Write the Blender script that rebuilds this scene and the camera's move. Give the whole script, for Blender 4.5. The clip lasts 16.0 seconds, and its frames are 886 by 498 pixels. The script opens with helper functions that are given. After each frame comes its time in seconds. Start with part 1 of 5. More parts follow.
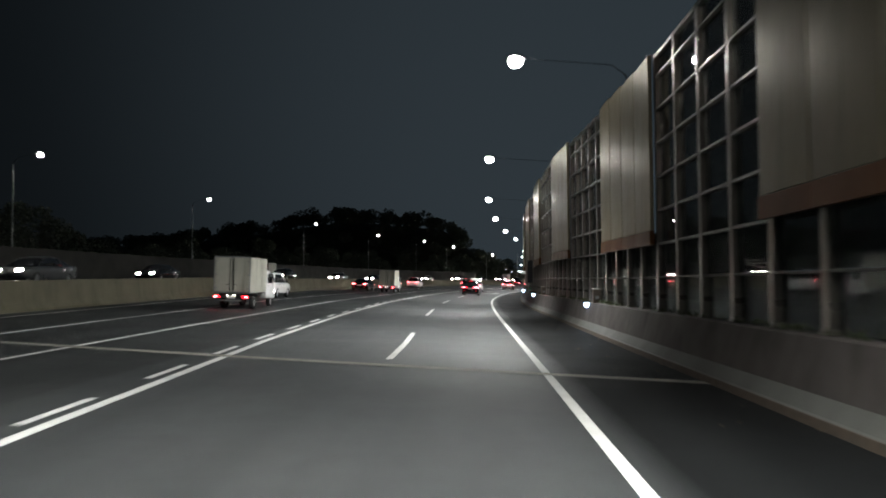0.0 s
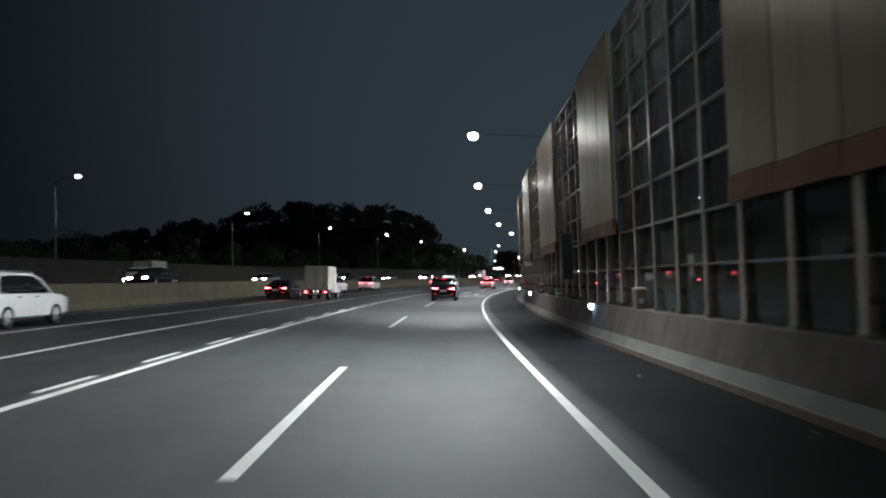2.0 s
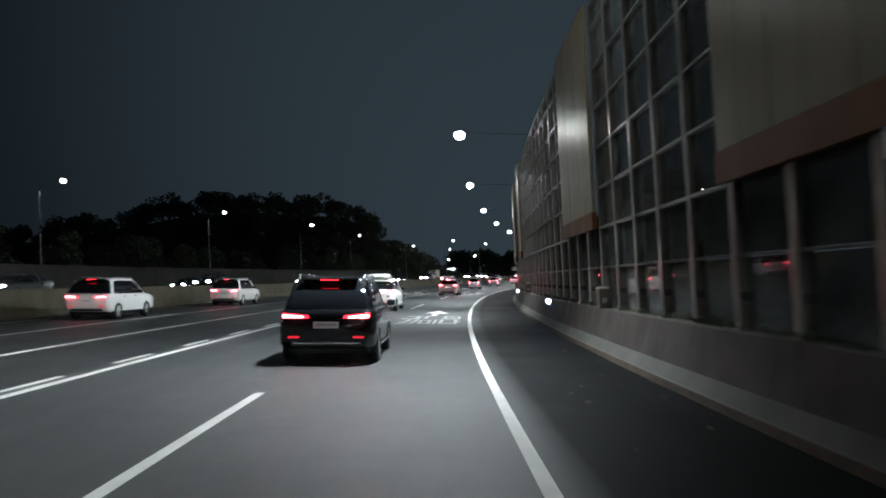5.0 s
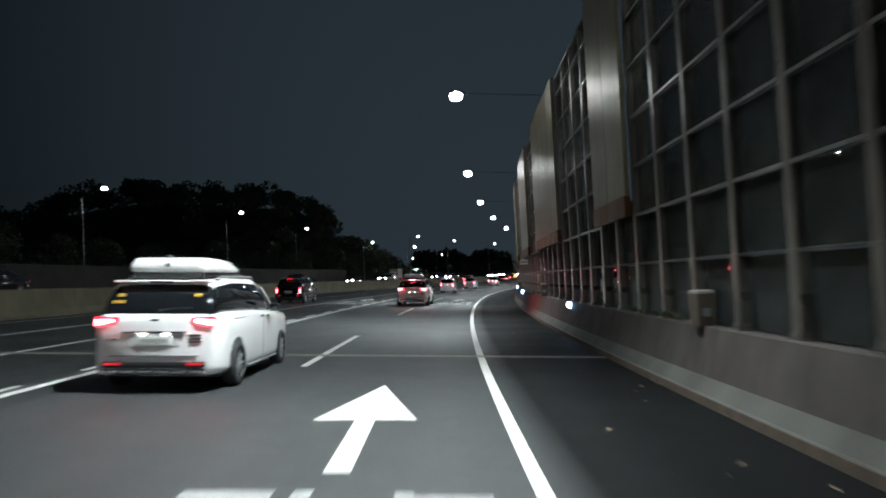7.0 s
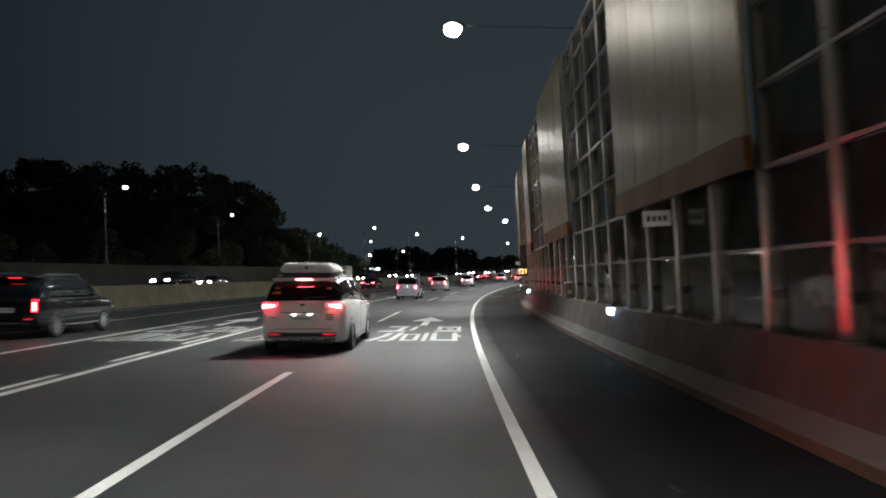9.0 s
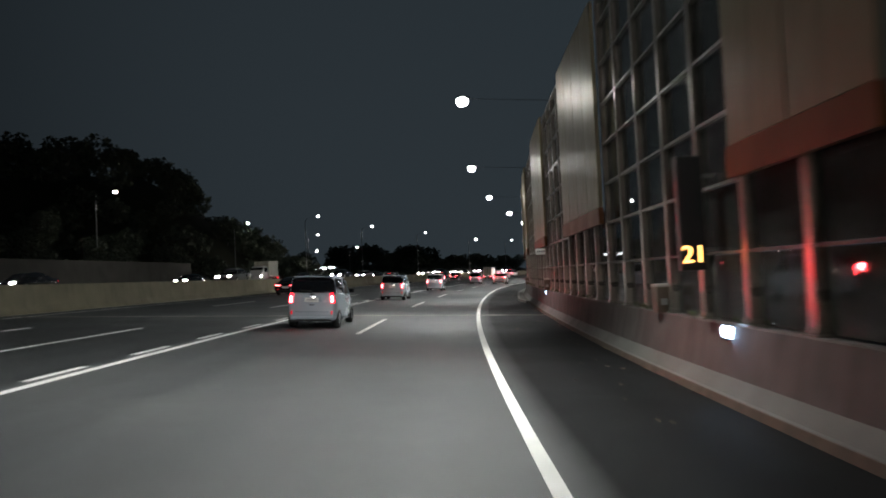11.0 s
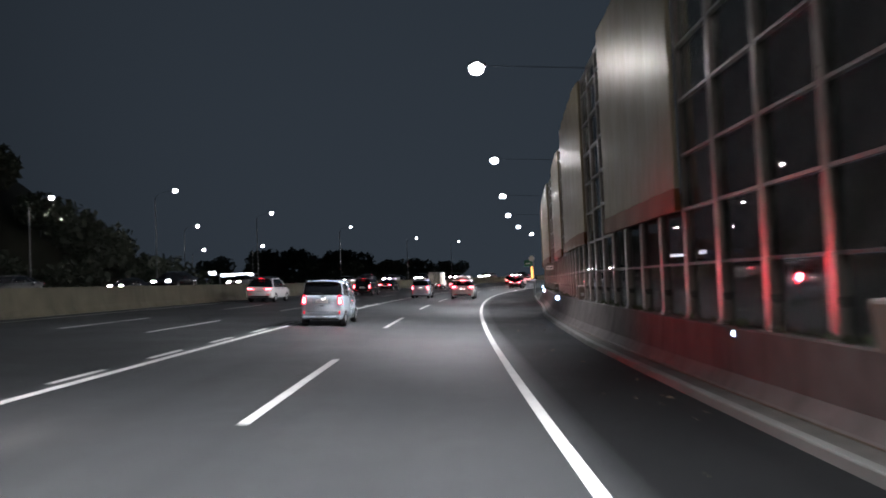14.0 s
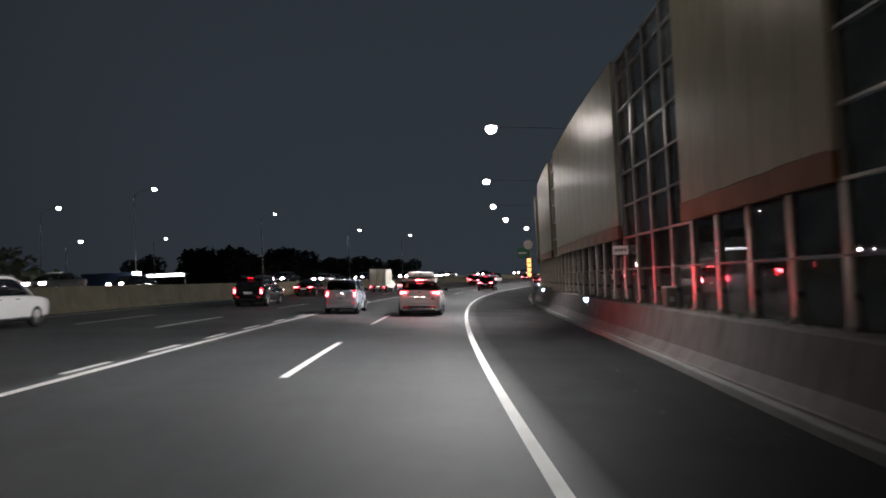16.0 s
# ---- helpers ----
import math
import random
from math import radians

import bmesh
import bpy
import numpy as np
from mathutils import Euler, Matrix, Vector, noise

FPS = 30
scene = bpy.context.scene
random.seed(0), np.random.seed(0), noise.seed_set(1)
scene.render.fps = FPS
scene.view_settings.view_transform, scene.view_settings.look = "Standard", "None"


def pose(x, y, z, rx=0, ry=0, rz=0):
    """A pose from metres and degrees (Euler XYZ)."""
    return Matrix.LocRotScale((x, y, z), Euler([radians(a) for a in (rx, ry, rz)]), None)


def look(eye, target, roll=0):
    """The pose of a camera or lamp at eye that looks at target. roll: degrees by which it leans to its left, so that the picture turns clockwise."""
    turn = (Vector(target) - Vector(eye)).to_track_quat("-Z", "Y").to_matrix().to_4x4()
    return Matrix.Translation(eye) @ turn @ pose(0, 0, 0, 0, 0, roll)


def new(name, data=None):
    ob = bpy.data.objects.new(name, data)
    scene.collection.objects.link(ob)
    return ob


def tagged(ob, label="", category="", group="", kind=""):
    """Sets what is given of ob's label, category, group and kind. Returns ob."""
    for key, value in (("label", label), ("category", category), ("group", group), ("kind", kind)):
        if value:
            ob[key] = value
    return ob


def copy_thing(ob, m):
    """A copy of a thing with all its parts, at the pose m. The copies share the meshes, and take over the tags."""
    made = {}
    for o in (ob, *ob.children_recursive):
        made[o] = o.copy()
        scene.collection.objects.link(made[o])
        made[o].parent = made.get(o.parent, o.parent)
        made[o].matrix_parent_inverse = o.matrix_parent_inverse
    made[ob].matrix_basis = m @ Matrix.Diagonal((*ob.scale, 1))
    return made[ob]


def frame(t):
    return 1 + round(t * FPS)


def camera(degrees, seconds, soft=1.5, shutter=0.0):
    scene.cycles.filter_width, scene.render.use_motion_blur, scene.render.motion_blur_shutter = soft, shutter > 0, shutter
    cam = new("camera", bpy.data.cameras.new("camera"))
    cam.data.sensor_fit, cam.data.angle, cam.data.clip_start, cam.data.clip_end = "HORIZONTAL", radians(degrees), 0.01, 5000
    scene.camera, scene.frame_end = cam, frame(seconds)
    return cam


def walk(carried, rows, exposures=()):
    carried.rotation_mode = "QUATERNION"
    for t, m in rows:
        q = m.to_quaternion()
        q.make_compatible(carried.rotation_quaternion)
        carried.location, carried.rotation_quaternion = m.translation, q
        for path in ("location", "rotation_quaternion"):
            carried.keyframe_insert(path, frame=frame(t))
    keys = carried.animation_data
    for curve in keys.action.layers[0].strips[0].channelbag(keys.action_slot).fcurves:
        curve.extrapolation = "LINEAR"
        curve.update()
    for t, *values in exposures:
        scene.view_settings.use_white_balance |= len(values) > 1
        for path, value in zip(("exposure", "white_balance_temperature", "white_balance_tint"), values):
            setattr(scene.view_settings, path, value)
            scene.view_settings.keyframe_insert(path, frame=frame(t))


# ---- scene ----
# The road: curvature (1/m, to the right) along the right edge line, and the cross-slope
KNOTS = [-20, 20, 60, 100, 140, 180, 220, 260, 300, 340, 380, 420]
KAPPA = [0.000418, -0.000136, 0.001541, 0.001954, 0.001546, 0.002106, 0.001334, 0.001822, 0.0029, 0.002803, 0.002636, 0.002482]
BANK_S, BANK = [0, 25, 50, 100, 220], [0.0073, 0.0297, 0.0456, 0.0515, 0.0502]
S = np.arange(-100, 701, 1.0)
_k = np.interp(S, KNOTS, KAPPA)
_th = np.concatenate([[0], np.cumsum((_k[1:] + _k[:-1]) / 2)])
_th -= np.interp(0, S, _th)
_X = np.concatenate([[0], np.cumsum((np.sin(_th)[1:] + np.sin(_th)[:-1]) / 2)])
_Y = np.concatenate([[0], np.cumsum((np.cos(_th)[1:] + np.cos(_th)[:-1]) / 2)])
_X -= np.interp(0, S, _X)
_Y -= np.interp(0, S, _Y)
MEDIAN = -19.4


def ground_z(s, d):
    return float(np.interp(s, BANK_S, BANK)) * -max(d, MEDIAN) + (0.95 if d < MEDIAN - 0.8 else 0.0)


def turn(s):
    return float(np.interp(s, S, _th))


def spot(s, d, z=0.0, above=True):
    """The place at station s, d metres to the right of the edge line, z above the road there (or absolute)."""
    a = turn(s)
    return Vector((float(np.interp(s, S, _X)) + d * math.cos(a), float(np.interp(s, S, _Y)) - d * math.sin(a), z + (ground_z(s, d) if above else 0)))


def stand(s, d, z=0.0, spin=0.0, bank=True):
    """A pose on the road, its y axis along the road."""
    p = spot(s, d, z)
    lean = math.degrees(math.atan(float(np.interp(s, BANK_S, BANK)))) if bank and d >= MEDIAN else 0
    return Matrix.Translation(p) @ pose(0, 0, 0, 0, 0, -math.degrees(turn(s))) @ pose(0, 0, 0, 0, lean, spin)


# ---- camera: seconds, station, offset, turn from the road's line, pitch, roll ----
cam = camera(60.78, 16.0, soft=1.8, shutter=0.4)
EYE = 1.658
RIDE = [
    (0.0, 0.00, -1.37, -2.04, 2.56, 0.40), (0.5, 7.26, -1.48, -1.63, 2.42, 0.53), (1.0, 14.43, -1.68, -1.04, 2.24, 0.57),
    (1.5, 21.83, -1.71, -0.46, 2.27, 1.27), (2.0, 29.09, -1.62, 0.23, 2.42, 1.94), (2.5, 36.17, -1.43, 1.19, 2.44, 2.26),
    (3.0, 43.41, -1.34, 1.59, 2.36, 2.20), (3.5, 50.80, -1.20, 1.67, 2.47, 2.66), (4.0, 57.91, -1.03, 1.66, 2.49, 2.80),
    (4.6, 66.42, -0.93, 1.48, 2.46, 2.82), (5.2, 74.97, -0.85, 1.27, 2.42, 2.84), (5.8, 83.58, -0.79, 1.08, 2.38, 2.86),
    (6.5, 93.69, -0.76, 0.93, 2.35, 2.87), (7.0, 101.13, -0.78, 1.04, 2.40, 2.88), (7.5, 108.60, -0.79, 1.12, 2.41, 2.81),
    (8.0, 116.17, -0.72, 0.71, 2.40, 3.20), (8.5, 123.92, -0.79, 0.74, 1.95, 2.48), (9.0, 131.52, -0.75, 0.79, 2.21, 3.03),
    (9.2, 134.57, -0.78, 0.93, 2.12, 2.80), (9.8, 143.85, -0.80, 0.92, 2.10, 2.81), (10.4, 153.17, -0.83, 0.88, 2.08, 2.82),
    (11.0, 162.49, -0.87, 0.84, 2.07, 2.83), (11.5, 170.30, -0.91, 0.68, 2.07, 2.84), (12.0, 178.13, -0.97, -0.41, 2.15, 2.96),
    (12.5, 186.07, -1.10, -0.32, 2.12, 2.93), (13.0, 194.15, -1.21, 0.10, 2.24, 2.74), (13.5, 202.07, -1.24, 0.38, 2.38, 2.59),
    (14.0, 209.79, -1.19, 0.58, 2.46, 2.51), (14.5, 217.37, -1.14, 0.81, 2.40, 2.44), (15.0, 224.90, -1.08, 1.13, 2.46, 2.72),
    (15.5, 232.54, -1.06, 1.61, 2.47, 2.69), (16.0, 240.05, -1.01, 1.76, 2.31, 2.69)]
rows = []
for t, s, d, yaw, pitch, roll in RIDE:
    p = spot(s, d, EYE)
    rows.append((t, pose(p.x, p.y, p.z, 90 + pitch, roll, -math.degrees(turn(s)) - yaw)))
walk(cam, rows, [(0.0, 0.25, 6580, 9.0), (0.3, 0.4, 6380, 9.0), (0.6, 0.4, 6140, 9.0), (1.0, 0.3, 5800, 5.0), (1.5, 0.25, 6420, 12.0), (2.0, 0.38, 6180, 9.0), (2.5, 0.25, 6040, 9.0), (3.0, 0.38, 6450, 12.0), (3.5, 0.47, 6240, 7.3), (4.0, 0.4, 5980, 3.0), (6.3, 0.3, 6210, 8.8), (6.5, 0.58, 6250, 8.8), (7.0, -0.05, 6050, 4.0), (7.5, 0.0, 6550, 9.0), (8.0, 0.15, 6400, 11.0), (8.5, 0.18, 6490, 9.0), (9.0, 0.2, 6580, 9.0), (9.2, -0.1, 6580, 9.0), (11.5, 0.12, 6580, 9.0), (12.0, 0.25, 6420, 9.0), (12.5, -0.1, 6150, 14.0), (13.0, 0.15, 6580, 14.0), (13.5, 0.18, 6200, 12.0), (14.0, 0.2, 6200, 18.0), (14.5, 0.05, 6580, 16.0), (15.0, 0.42, 6040, 8.3), (15.5, 0.1, 6300, 18.0), (16.0, 0.1, 6580, 16.0)])

# ---- night sky ----
world = bpy.data.worlds.new("night")
scene.world = world
world.use_nodes = True
_n, _l = world.node_tree.nodes, world.node_tree.links
_co, _sep, _ramp = _n.new("ShaderNodeTexCoord"), _n.new("ShaderNodeSeparateXYZ"), _n.new("ShaderNodeValToRGB")
_ramp.color_ramp.elements[0].position, _ramp.color_ramp.elements[0].color = 0.0, (0.0126, 0.0168, 0.0205, 1)
_ramp.color_ramp.elements[1].position, _ramp.color_ramp.elements[1].color = 0.6, (0.0090, 0.0124, 0.0153, 1)
_l.new(_co.outputs["Generated"], _sep.inputs[0])
_l.new(_sep.outputs["Z"], _ramp.inputs[0])
_dir, _warm, _mul = _n.new("ShaderNodeVectorMath"), _n.new("ShaderNodeMapRange"), _n.new("ShaderNodeMix")
_dir.operation = "DOT_PRODUCT"
_warm.interpolation_type = "SMOOTHSTEP"
_dir.inputs[1].default_value = (0.35, 0.895, 0.28)
_warm.inputs["From Min"].default_value, _warm.inputs["From Max"].default_value = 0.58, 1.0
_warm.inputs["To Min"].default_value, _warm.inputs["To Max"].default_value = 0.33, 2.0
_warm.interpolation_type = "SMOOTHSTEP"
_mul.data_type, _mul.blend_type = "RGBA", "MULTIPLY"
_mul.inputs["Factor"].default_value = 1.0
_l.new(_co.outputs["Generated"], _dir.inputs[0])
_l.new(_dir.outputs["Value"], _warm.inputs["Value"])
_l.new(_ramp.outputs[0], _mul.inputs["A"])
_l.new(_warm.outputs[0], _mul.inputs["B"])
_l.new(_mul.outputs["Result"], _n["Background"].inputs[0])
_n["Background"].inputs[1].default_value = 1.0
LENS_GLOW, LENS_FAR_GLOW, BEAM = 120.0, 110.0, 10000.0


# ---- materials ----
def material(name, base, rough=0.6, metal=0.0, base2=None, scale=8.0, fine=120.0, bump=0.15, spec=0.5, emit=None, strength=0.0, coat=0.0, random_tone=0.0, stain=0.0):
    """A surface with variation at two scales, fine relief, and on request stains and a tone of its own for each object."""
    m = bpy.data.materials.new(name)
    m.use_nodes = True
    n, l = m.node_tree.nodes, m.node_tree.links
    b = n["Principled BSDF"]
    b.inputs["Roughness"].default_value, b.inputs["Metallic"].default_value = rough, metal
    b.inputs["Specular IOR Level"].default_value, b.inputs["Coat Weight"].default_value = spec, coat
    if emit:
        b.inputs["Emission Color"].default_value, b.inputs["Emission Strength"].default_value = (*emit, 1), strength
    if base2 is None:
        b.inputs["Base Color"].default_value = (*base, 1)
        return m
    co = n.new("ShaderNodeTexCoord")
    big, small = n.new("ShaderNodeTexNoise"), n.new("ShaderNodeTexNoise")
    big.inputs["Scale"].default_value, big.inputs["Detail"].default_value = scale, 5
    small.inputs["Scale"].default_value, small.inputs["Detail"].default_value = fine, 3
    add = n.new("ShaderNodeMath")
    add.operation = "MULTIPLY_ADD"
    add.inputs[1].default_value, add.inputs[2].default_value = 0.45, 0.0
    mix, sub = n.new("ShaderNodeMix"), n.new("ShaderNodeMath")
    mix.data_type = "RGBA"
    mix.inputs["A"].default_value, mix.inputs["B"].default_value = (*base, 1), (*base2, 1)
    for tex in (big, small):
        l.new(co.outputs["Object"], tex.inputs["Vector"])
    l.new(small.outputs["Fac"], add.inputs[0])
    sub.operation = "MULTIPLY_ADD"
    sub.inputs[1].default_value = 1.5
    l.new(big.outputs["Fac"], sub.inputs[0])
    shift = n.new("ShaderNodeMath")
    shift.operation = "SUBTRACT"
    shift.inputs[1].default_value = 0.48
    l.new(add.outputs[0], shift.inputs[0])
    l.new(shift.outputs[0], sub.inputs[2])
    l.new(sub.outputs[0], mix.inputs["Factor"])
    out = mix.outputs["Result"]
    if stain:
        streak, ramp, dark = n.new("ShaderNodeTexNoise"), n.new("ShaderNodeValToRGB"), n.new("ShaderNodeMix")
        stretch = n.new("ShaderNodeMapping")
        stretch.inputs["Scale"].default_value = (1.3, 1.3, 0.14)
        streak.inputs["Scale"].default_value, streak.inputs["Detail"].default_value = 2.2, 6
        ramp.color_ramp.elements[0].position, ramp.color_ramp.elements[1].position = 0.5, 0.72
        dark.data_type, dark.blend_type = "RGBA", "MULTIPLY"
        dark.inputs["B"].default_value = (1 - stain, 1 - stain, 1 - stain * 1.1, 1)
        l.new(co.outputs["Object"], stretch.inputs[0])
        l.new(stretch.outputs[0], streak.inputs["Vector"])
        l.new(streak.outputs["Fac"], ramp.inputs[0])
        l.new(ramp.outputs[0], dark.inputs["Factor"])
        l.new(out, dark.inputs["A"])
        out = dark.outputs["Result"]
    if random_tone:
        info, tone, lift = n.new("ShaderNodeObjectInfo"), n.new("ShaderNodeMapRange"), n.new("ShaderNodeHueSaturation")
        tone.inputs["To Min"].default_value, tone.inputs["To Max"].default_value = 1 - random_tone, 1 + random_tone
        l.new(info.outputs["Random"], tone.inputs["Value"])
        l.new(tone.outputs[0], lift.inputs["Value"])
        l.new(out, lift.inputs["Color"])
        out = lift.outputs[0]
    l.new(out, b.inputs["Base Color"])
    if bump:
        bm = n.new("ShaderNodeBump")
        bm.inputs["Strength"].default_value, bm.inputs["Distance"].default_value = bump, 0.01
        l.new(small.outputs["Fac"], bm.inputs["Height"])
        l.new(bm.outputs[0], b.inputs["Normal"])
    rr = n.new("ShaderNodeMapRange")
    rr.inputs["To Min"].default_value, rr.inputs["To Max"].default_value = max(0.03, rough - 0.12), min(1, rough + 0.12)
    l.new(big.outputs["Fac"], rr.inputs["Value"])
    l.new(rr.outputs[0], b.inputs["Roughness"])
    return m


def glass_material(name, tint, rough=0.02):
    """A clear pane: what lies behind, the mirror image that Fresnel gives, and a thin film of road dust."""
    m = bpy.data.materials.new(name)
    m.use_nodes = True
    n, l = m.node_tree.nodes, m.node_tree.links
    n.remove(n["Principled BSDF"])
    clear, gloss, fres, mix = n.new("ShaderNodeBsdfTransparent"), n.new("ShaderNodeBsdfGlossy"), n.new("ShaderNodeFresnel"), n.new("ShaderNodeMixShader")
    clear.inputs["Color"].default_value = (*tint, 1)
    gloss.inputs["Roughness"].default_value = rough
    fres.inputs["IOR"].default_value = 1.5
    co, wave, bump = n.new("ShaderNodeTexCoord"), n.new("ShaderNodeTexNoise"), n.new("ShaderNodeBump")
    wave.inputs["Scale"].default_value = 1.6
    bump.inputs["Strength"].default_value, bump.inputs["Distance"].default_value = 0.02, 0.02
    l.new(co.outputs["Object"], wave.inputs["Vector"])
    l.new(wave.outputs["Fac"], bump.inputs["Height"])
    l.new(bump.outputs[0], gloss.inputs["Normal"])
    l.new(fres.outputs[0], mix.inputs[0])
    l.new(clear.outputs[0], mix.inputs[1])
    l.new(gloss.outputs[0], mix.inputs[2])
    dust, film, grime = n.new("ShaderNodeBsdfDiffuse"), n.new("ShaderNodeMixShader"), n.new("ShaderNodeTexNoise")
    dust.inputs["Color"].default_value = (0.42, 0.45, 0.43, 1)
    grime.inputs["Scale"].default_value, grime.inputs["Detail"].default_value = 1.1, 6
    amount = n.new("ShaderNodeMapRange")
    amount.inputs["From Min"].default_value, amount.inputs["From Max"].default_value = 0.3, 0.75
    amount.inputs["To Min"].default_value, amount.inputs["To Max"].default_value = 0.03, 0.10
    l.new(co.outputs["Object"], grime.inputs["Vector"])
    l.new(grime.outputs["Fac"], amount.inputs["Value"])
    l.new(amount.outputs[0], film.inputs[0])
    l.new(mix.outputs[0], film.inputs[1])
    l.new(dust.outputs[0], film.inputs[2])
    l.new(film.outputs[0], n["Material Output"].inputs["Surface"])
    return m


def asphalt_material():
    """Rolled asphalt: grain, patches, long streaks of traffic wear, paler wheel tracks, a darker hard shoulder and darker far lanes."""
    m = material("asphalt", (0.026, 0.0275, 0.029), 0.58, base2=(0.043, 0.0435, 0.0435), scale=0.35, fine=70, bump=0.55)
    n, l = m.node_tree.nodes, m.node_tree.links
    b = n["Principled BSDF"]
    base = b.inputs["Base Color"].links[0].from_socket
    uv, sep, long = n.new("ShaderNodeUVMap"), n.new("ShaderNodeSeparateXYZ"), n.new("ShaderNodeMapping")
    uv.uv_map = "plan"
    long.inputs["Scale"].default_value = (1.5, 0.022, 1)
    streak = n.new("ShaderNodeTexNoise")
    streak.inputs["Scale"].default_value, streak.inputs["Detail"].default_value = 1.0, 5
    l.new(uv.outputs[0], sep.inputs[0])
    l.new(uv.outputs[0], long.inputs[0])
    l.new(long.outputs[0], streak.inputs["Vector"])

    def maths(op, a, c=None, d=None):
        q = n.new("ShaderNodeMath")
        q.operation = op
        for i, v in enumerate((a, c, d)):
            if v is None:
                continue
            if isinstance(v, (int, float)):
                q.inputs[i].default_value = v
            else:
                l.new(v, q.inputs[i])
        return q.outputs[0]
    track = maths("COSINE", maths("MULTIPLY_ADD", sep.outputs["X"], 2 * math.pi / 1.775, 3.12))
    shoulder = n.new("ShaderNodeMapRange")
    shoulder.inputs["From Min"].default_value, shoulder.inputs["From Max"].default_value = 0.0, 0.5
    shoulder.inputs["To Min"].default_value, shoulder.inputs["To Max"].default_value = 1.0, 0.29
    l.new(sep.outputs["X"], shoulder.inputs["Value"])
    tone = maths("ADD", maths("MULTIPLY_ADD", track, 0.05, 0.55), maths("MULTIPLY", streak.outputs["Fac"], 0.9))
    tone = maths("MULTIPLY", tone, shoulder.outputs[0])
    lanes = n.new("ShaderNodeMapRange")
    lanes.inputs["From Min"].default_value, lanes.inputs["From Max"].default_value = -7.6, -7.3
    lanes.inputs["To Min"].default_value, lanes.inputs["To Max"].default_value = 0.66, 1.0
    l.new(sep.outputs["X"], lanes.inputs["Value"])
    tone = maths("MULTIPLY", tone, lanes.outputs[0])
    mottle = n.new("ShaderNodeTexNoise")
    mottle.inputs["Scale"].default_value, mottle.inputs["Detail"].default_value, mottle.inputs["Roughness"].default_value = 2.6, 9, 0.72
    place = n.new("ShaderNodeTexCoord")
    l.new(place.outputs["Object"], mottle.inputs["Vector"])
    tone = maths("MULTIPLY", tone, maths("MULTIPLY_ADD", mottle.outputs["Fac"], 1.1, 0.45))
    mul = n.new("ShaderNodeVectorMath")
    mul.operation = "SCALE"
    l.new(base, mul.inputs[0])
    l.new(tone, mul.inputs["Scale"])
    l.new(mul.outputs[0], b.inputs["Base Color"])
    # lower specular on the hard shoulder and the far lanes than on the right lanes
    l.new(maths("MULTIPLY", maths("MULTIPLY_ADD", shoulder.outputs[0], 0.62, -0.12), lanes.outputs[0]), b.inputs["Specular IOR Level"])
    return m


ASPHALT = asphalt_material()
PAINT = material("road_paint", (0.68, 0.67, 0.64), 0.55, base2=(0.50, 0.49, 0.47), scale=2.2, fine=60, bump=0.3)
PAINT_OLD = material("worn_road_paint", (0.52, 0.51, 0.50), 0.6, base2=(0.22, 0.22, 0.22), scale=4, fine=40, bump=0.3)
JOINT = material("joint_concrete", (0.32, 0.30, 0.25), 0.8, base2=(0.17, 0.16, 0.135), scale=3, fine=60, bump=0.4)
# the slight red in this concrete stands in for glow from brake lights
CONCRETE = material("parapet_concrete", (0.11, 0.092, 0.086), 0.8, base2=(0.06, 0.05, 0.046), scale=1.4, fine=45, bump=0.35, stain=0.35)
# paler than the parapet face: light from above is put into this colour
TOE = material("toe_concrete", (0.145, 0.142, 0.13), 0.8, base2=(0.075, 0.073, 0.066), scale=0.9, fine=45, bump=0.35)
PEDESTAL = material("pedestal_concrete", (0.15, 0.115, 0.09), 0.8, base2=(0.09, 0.07, 0.055), scale=3, fine=45, bump=0.35, stain=0.25)
# brighter copy of the pedestal concrete, the lamp light on its top painted in
PEDESTAL_TOP = material("pedestal_lit_cap", (0.3, 0.28, 0.25), 0.75, base2=(0.2, 0.185, 0.165), scale=3, fine=45, bump=0.3)
KERB = material("kerb_soiled", (0.11, 0.078, 0.052), 0.85, base2=(0.05, 0.041, 0.034), scale=5, fine=50, bump=0.5)
MEDIAN_WALL = material("median_concrete", (0.088, 0.076, 0.044), 0.8, base2=(0.052, 0.045, 0.028), scale=0.8, fine=30, bump=0.3, stain=0.3)
GREY_WALL = material("grey_wall", (0.045, 0.043, 0.038), 0.8, base2=(0.028, 0.027, 0.025), scale=0.6, fine=20, bump=0.3)
POST = material("post_steel", (0.25, 0.23, 0.205), 0.31, metal=0.68, base2=(0.165, 0.15, 0.135), scale=3, fine=60, bump=0.1, random_tone=0.08)
RAIL = material("rail_aluminium", (0.27, 0.265, 0.25), 0.34, metal=0.6, base2=(0.19, 0.185, 0.175), scale=3, fine=60, bump=0.1)
# darker copy of the rail metal, shade under the sheets put into its colour
RAIL_LOW = material("rail_shaded", (0.085, 0.08, 0.074), 0.5, metal=0.4, base2=(0.055, 0.052, 0.048), scale=3, fine=60, bump=0.1)
BEIGE = material("beige_panel", (0.225, 0.196, 0.13), 0.40, metal=0.42, base2=(0.165, 0.144, 0.094), scale=0.5, fine=3.5, bump=0.5, spec=0.36, random_tone=0.1, stain=0.16)


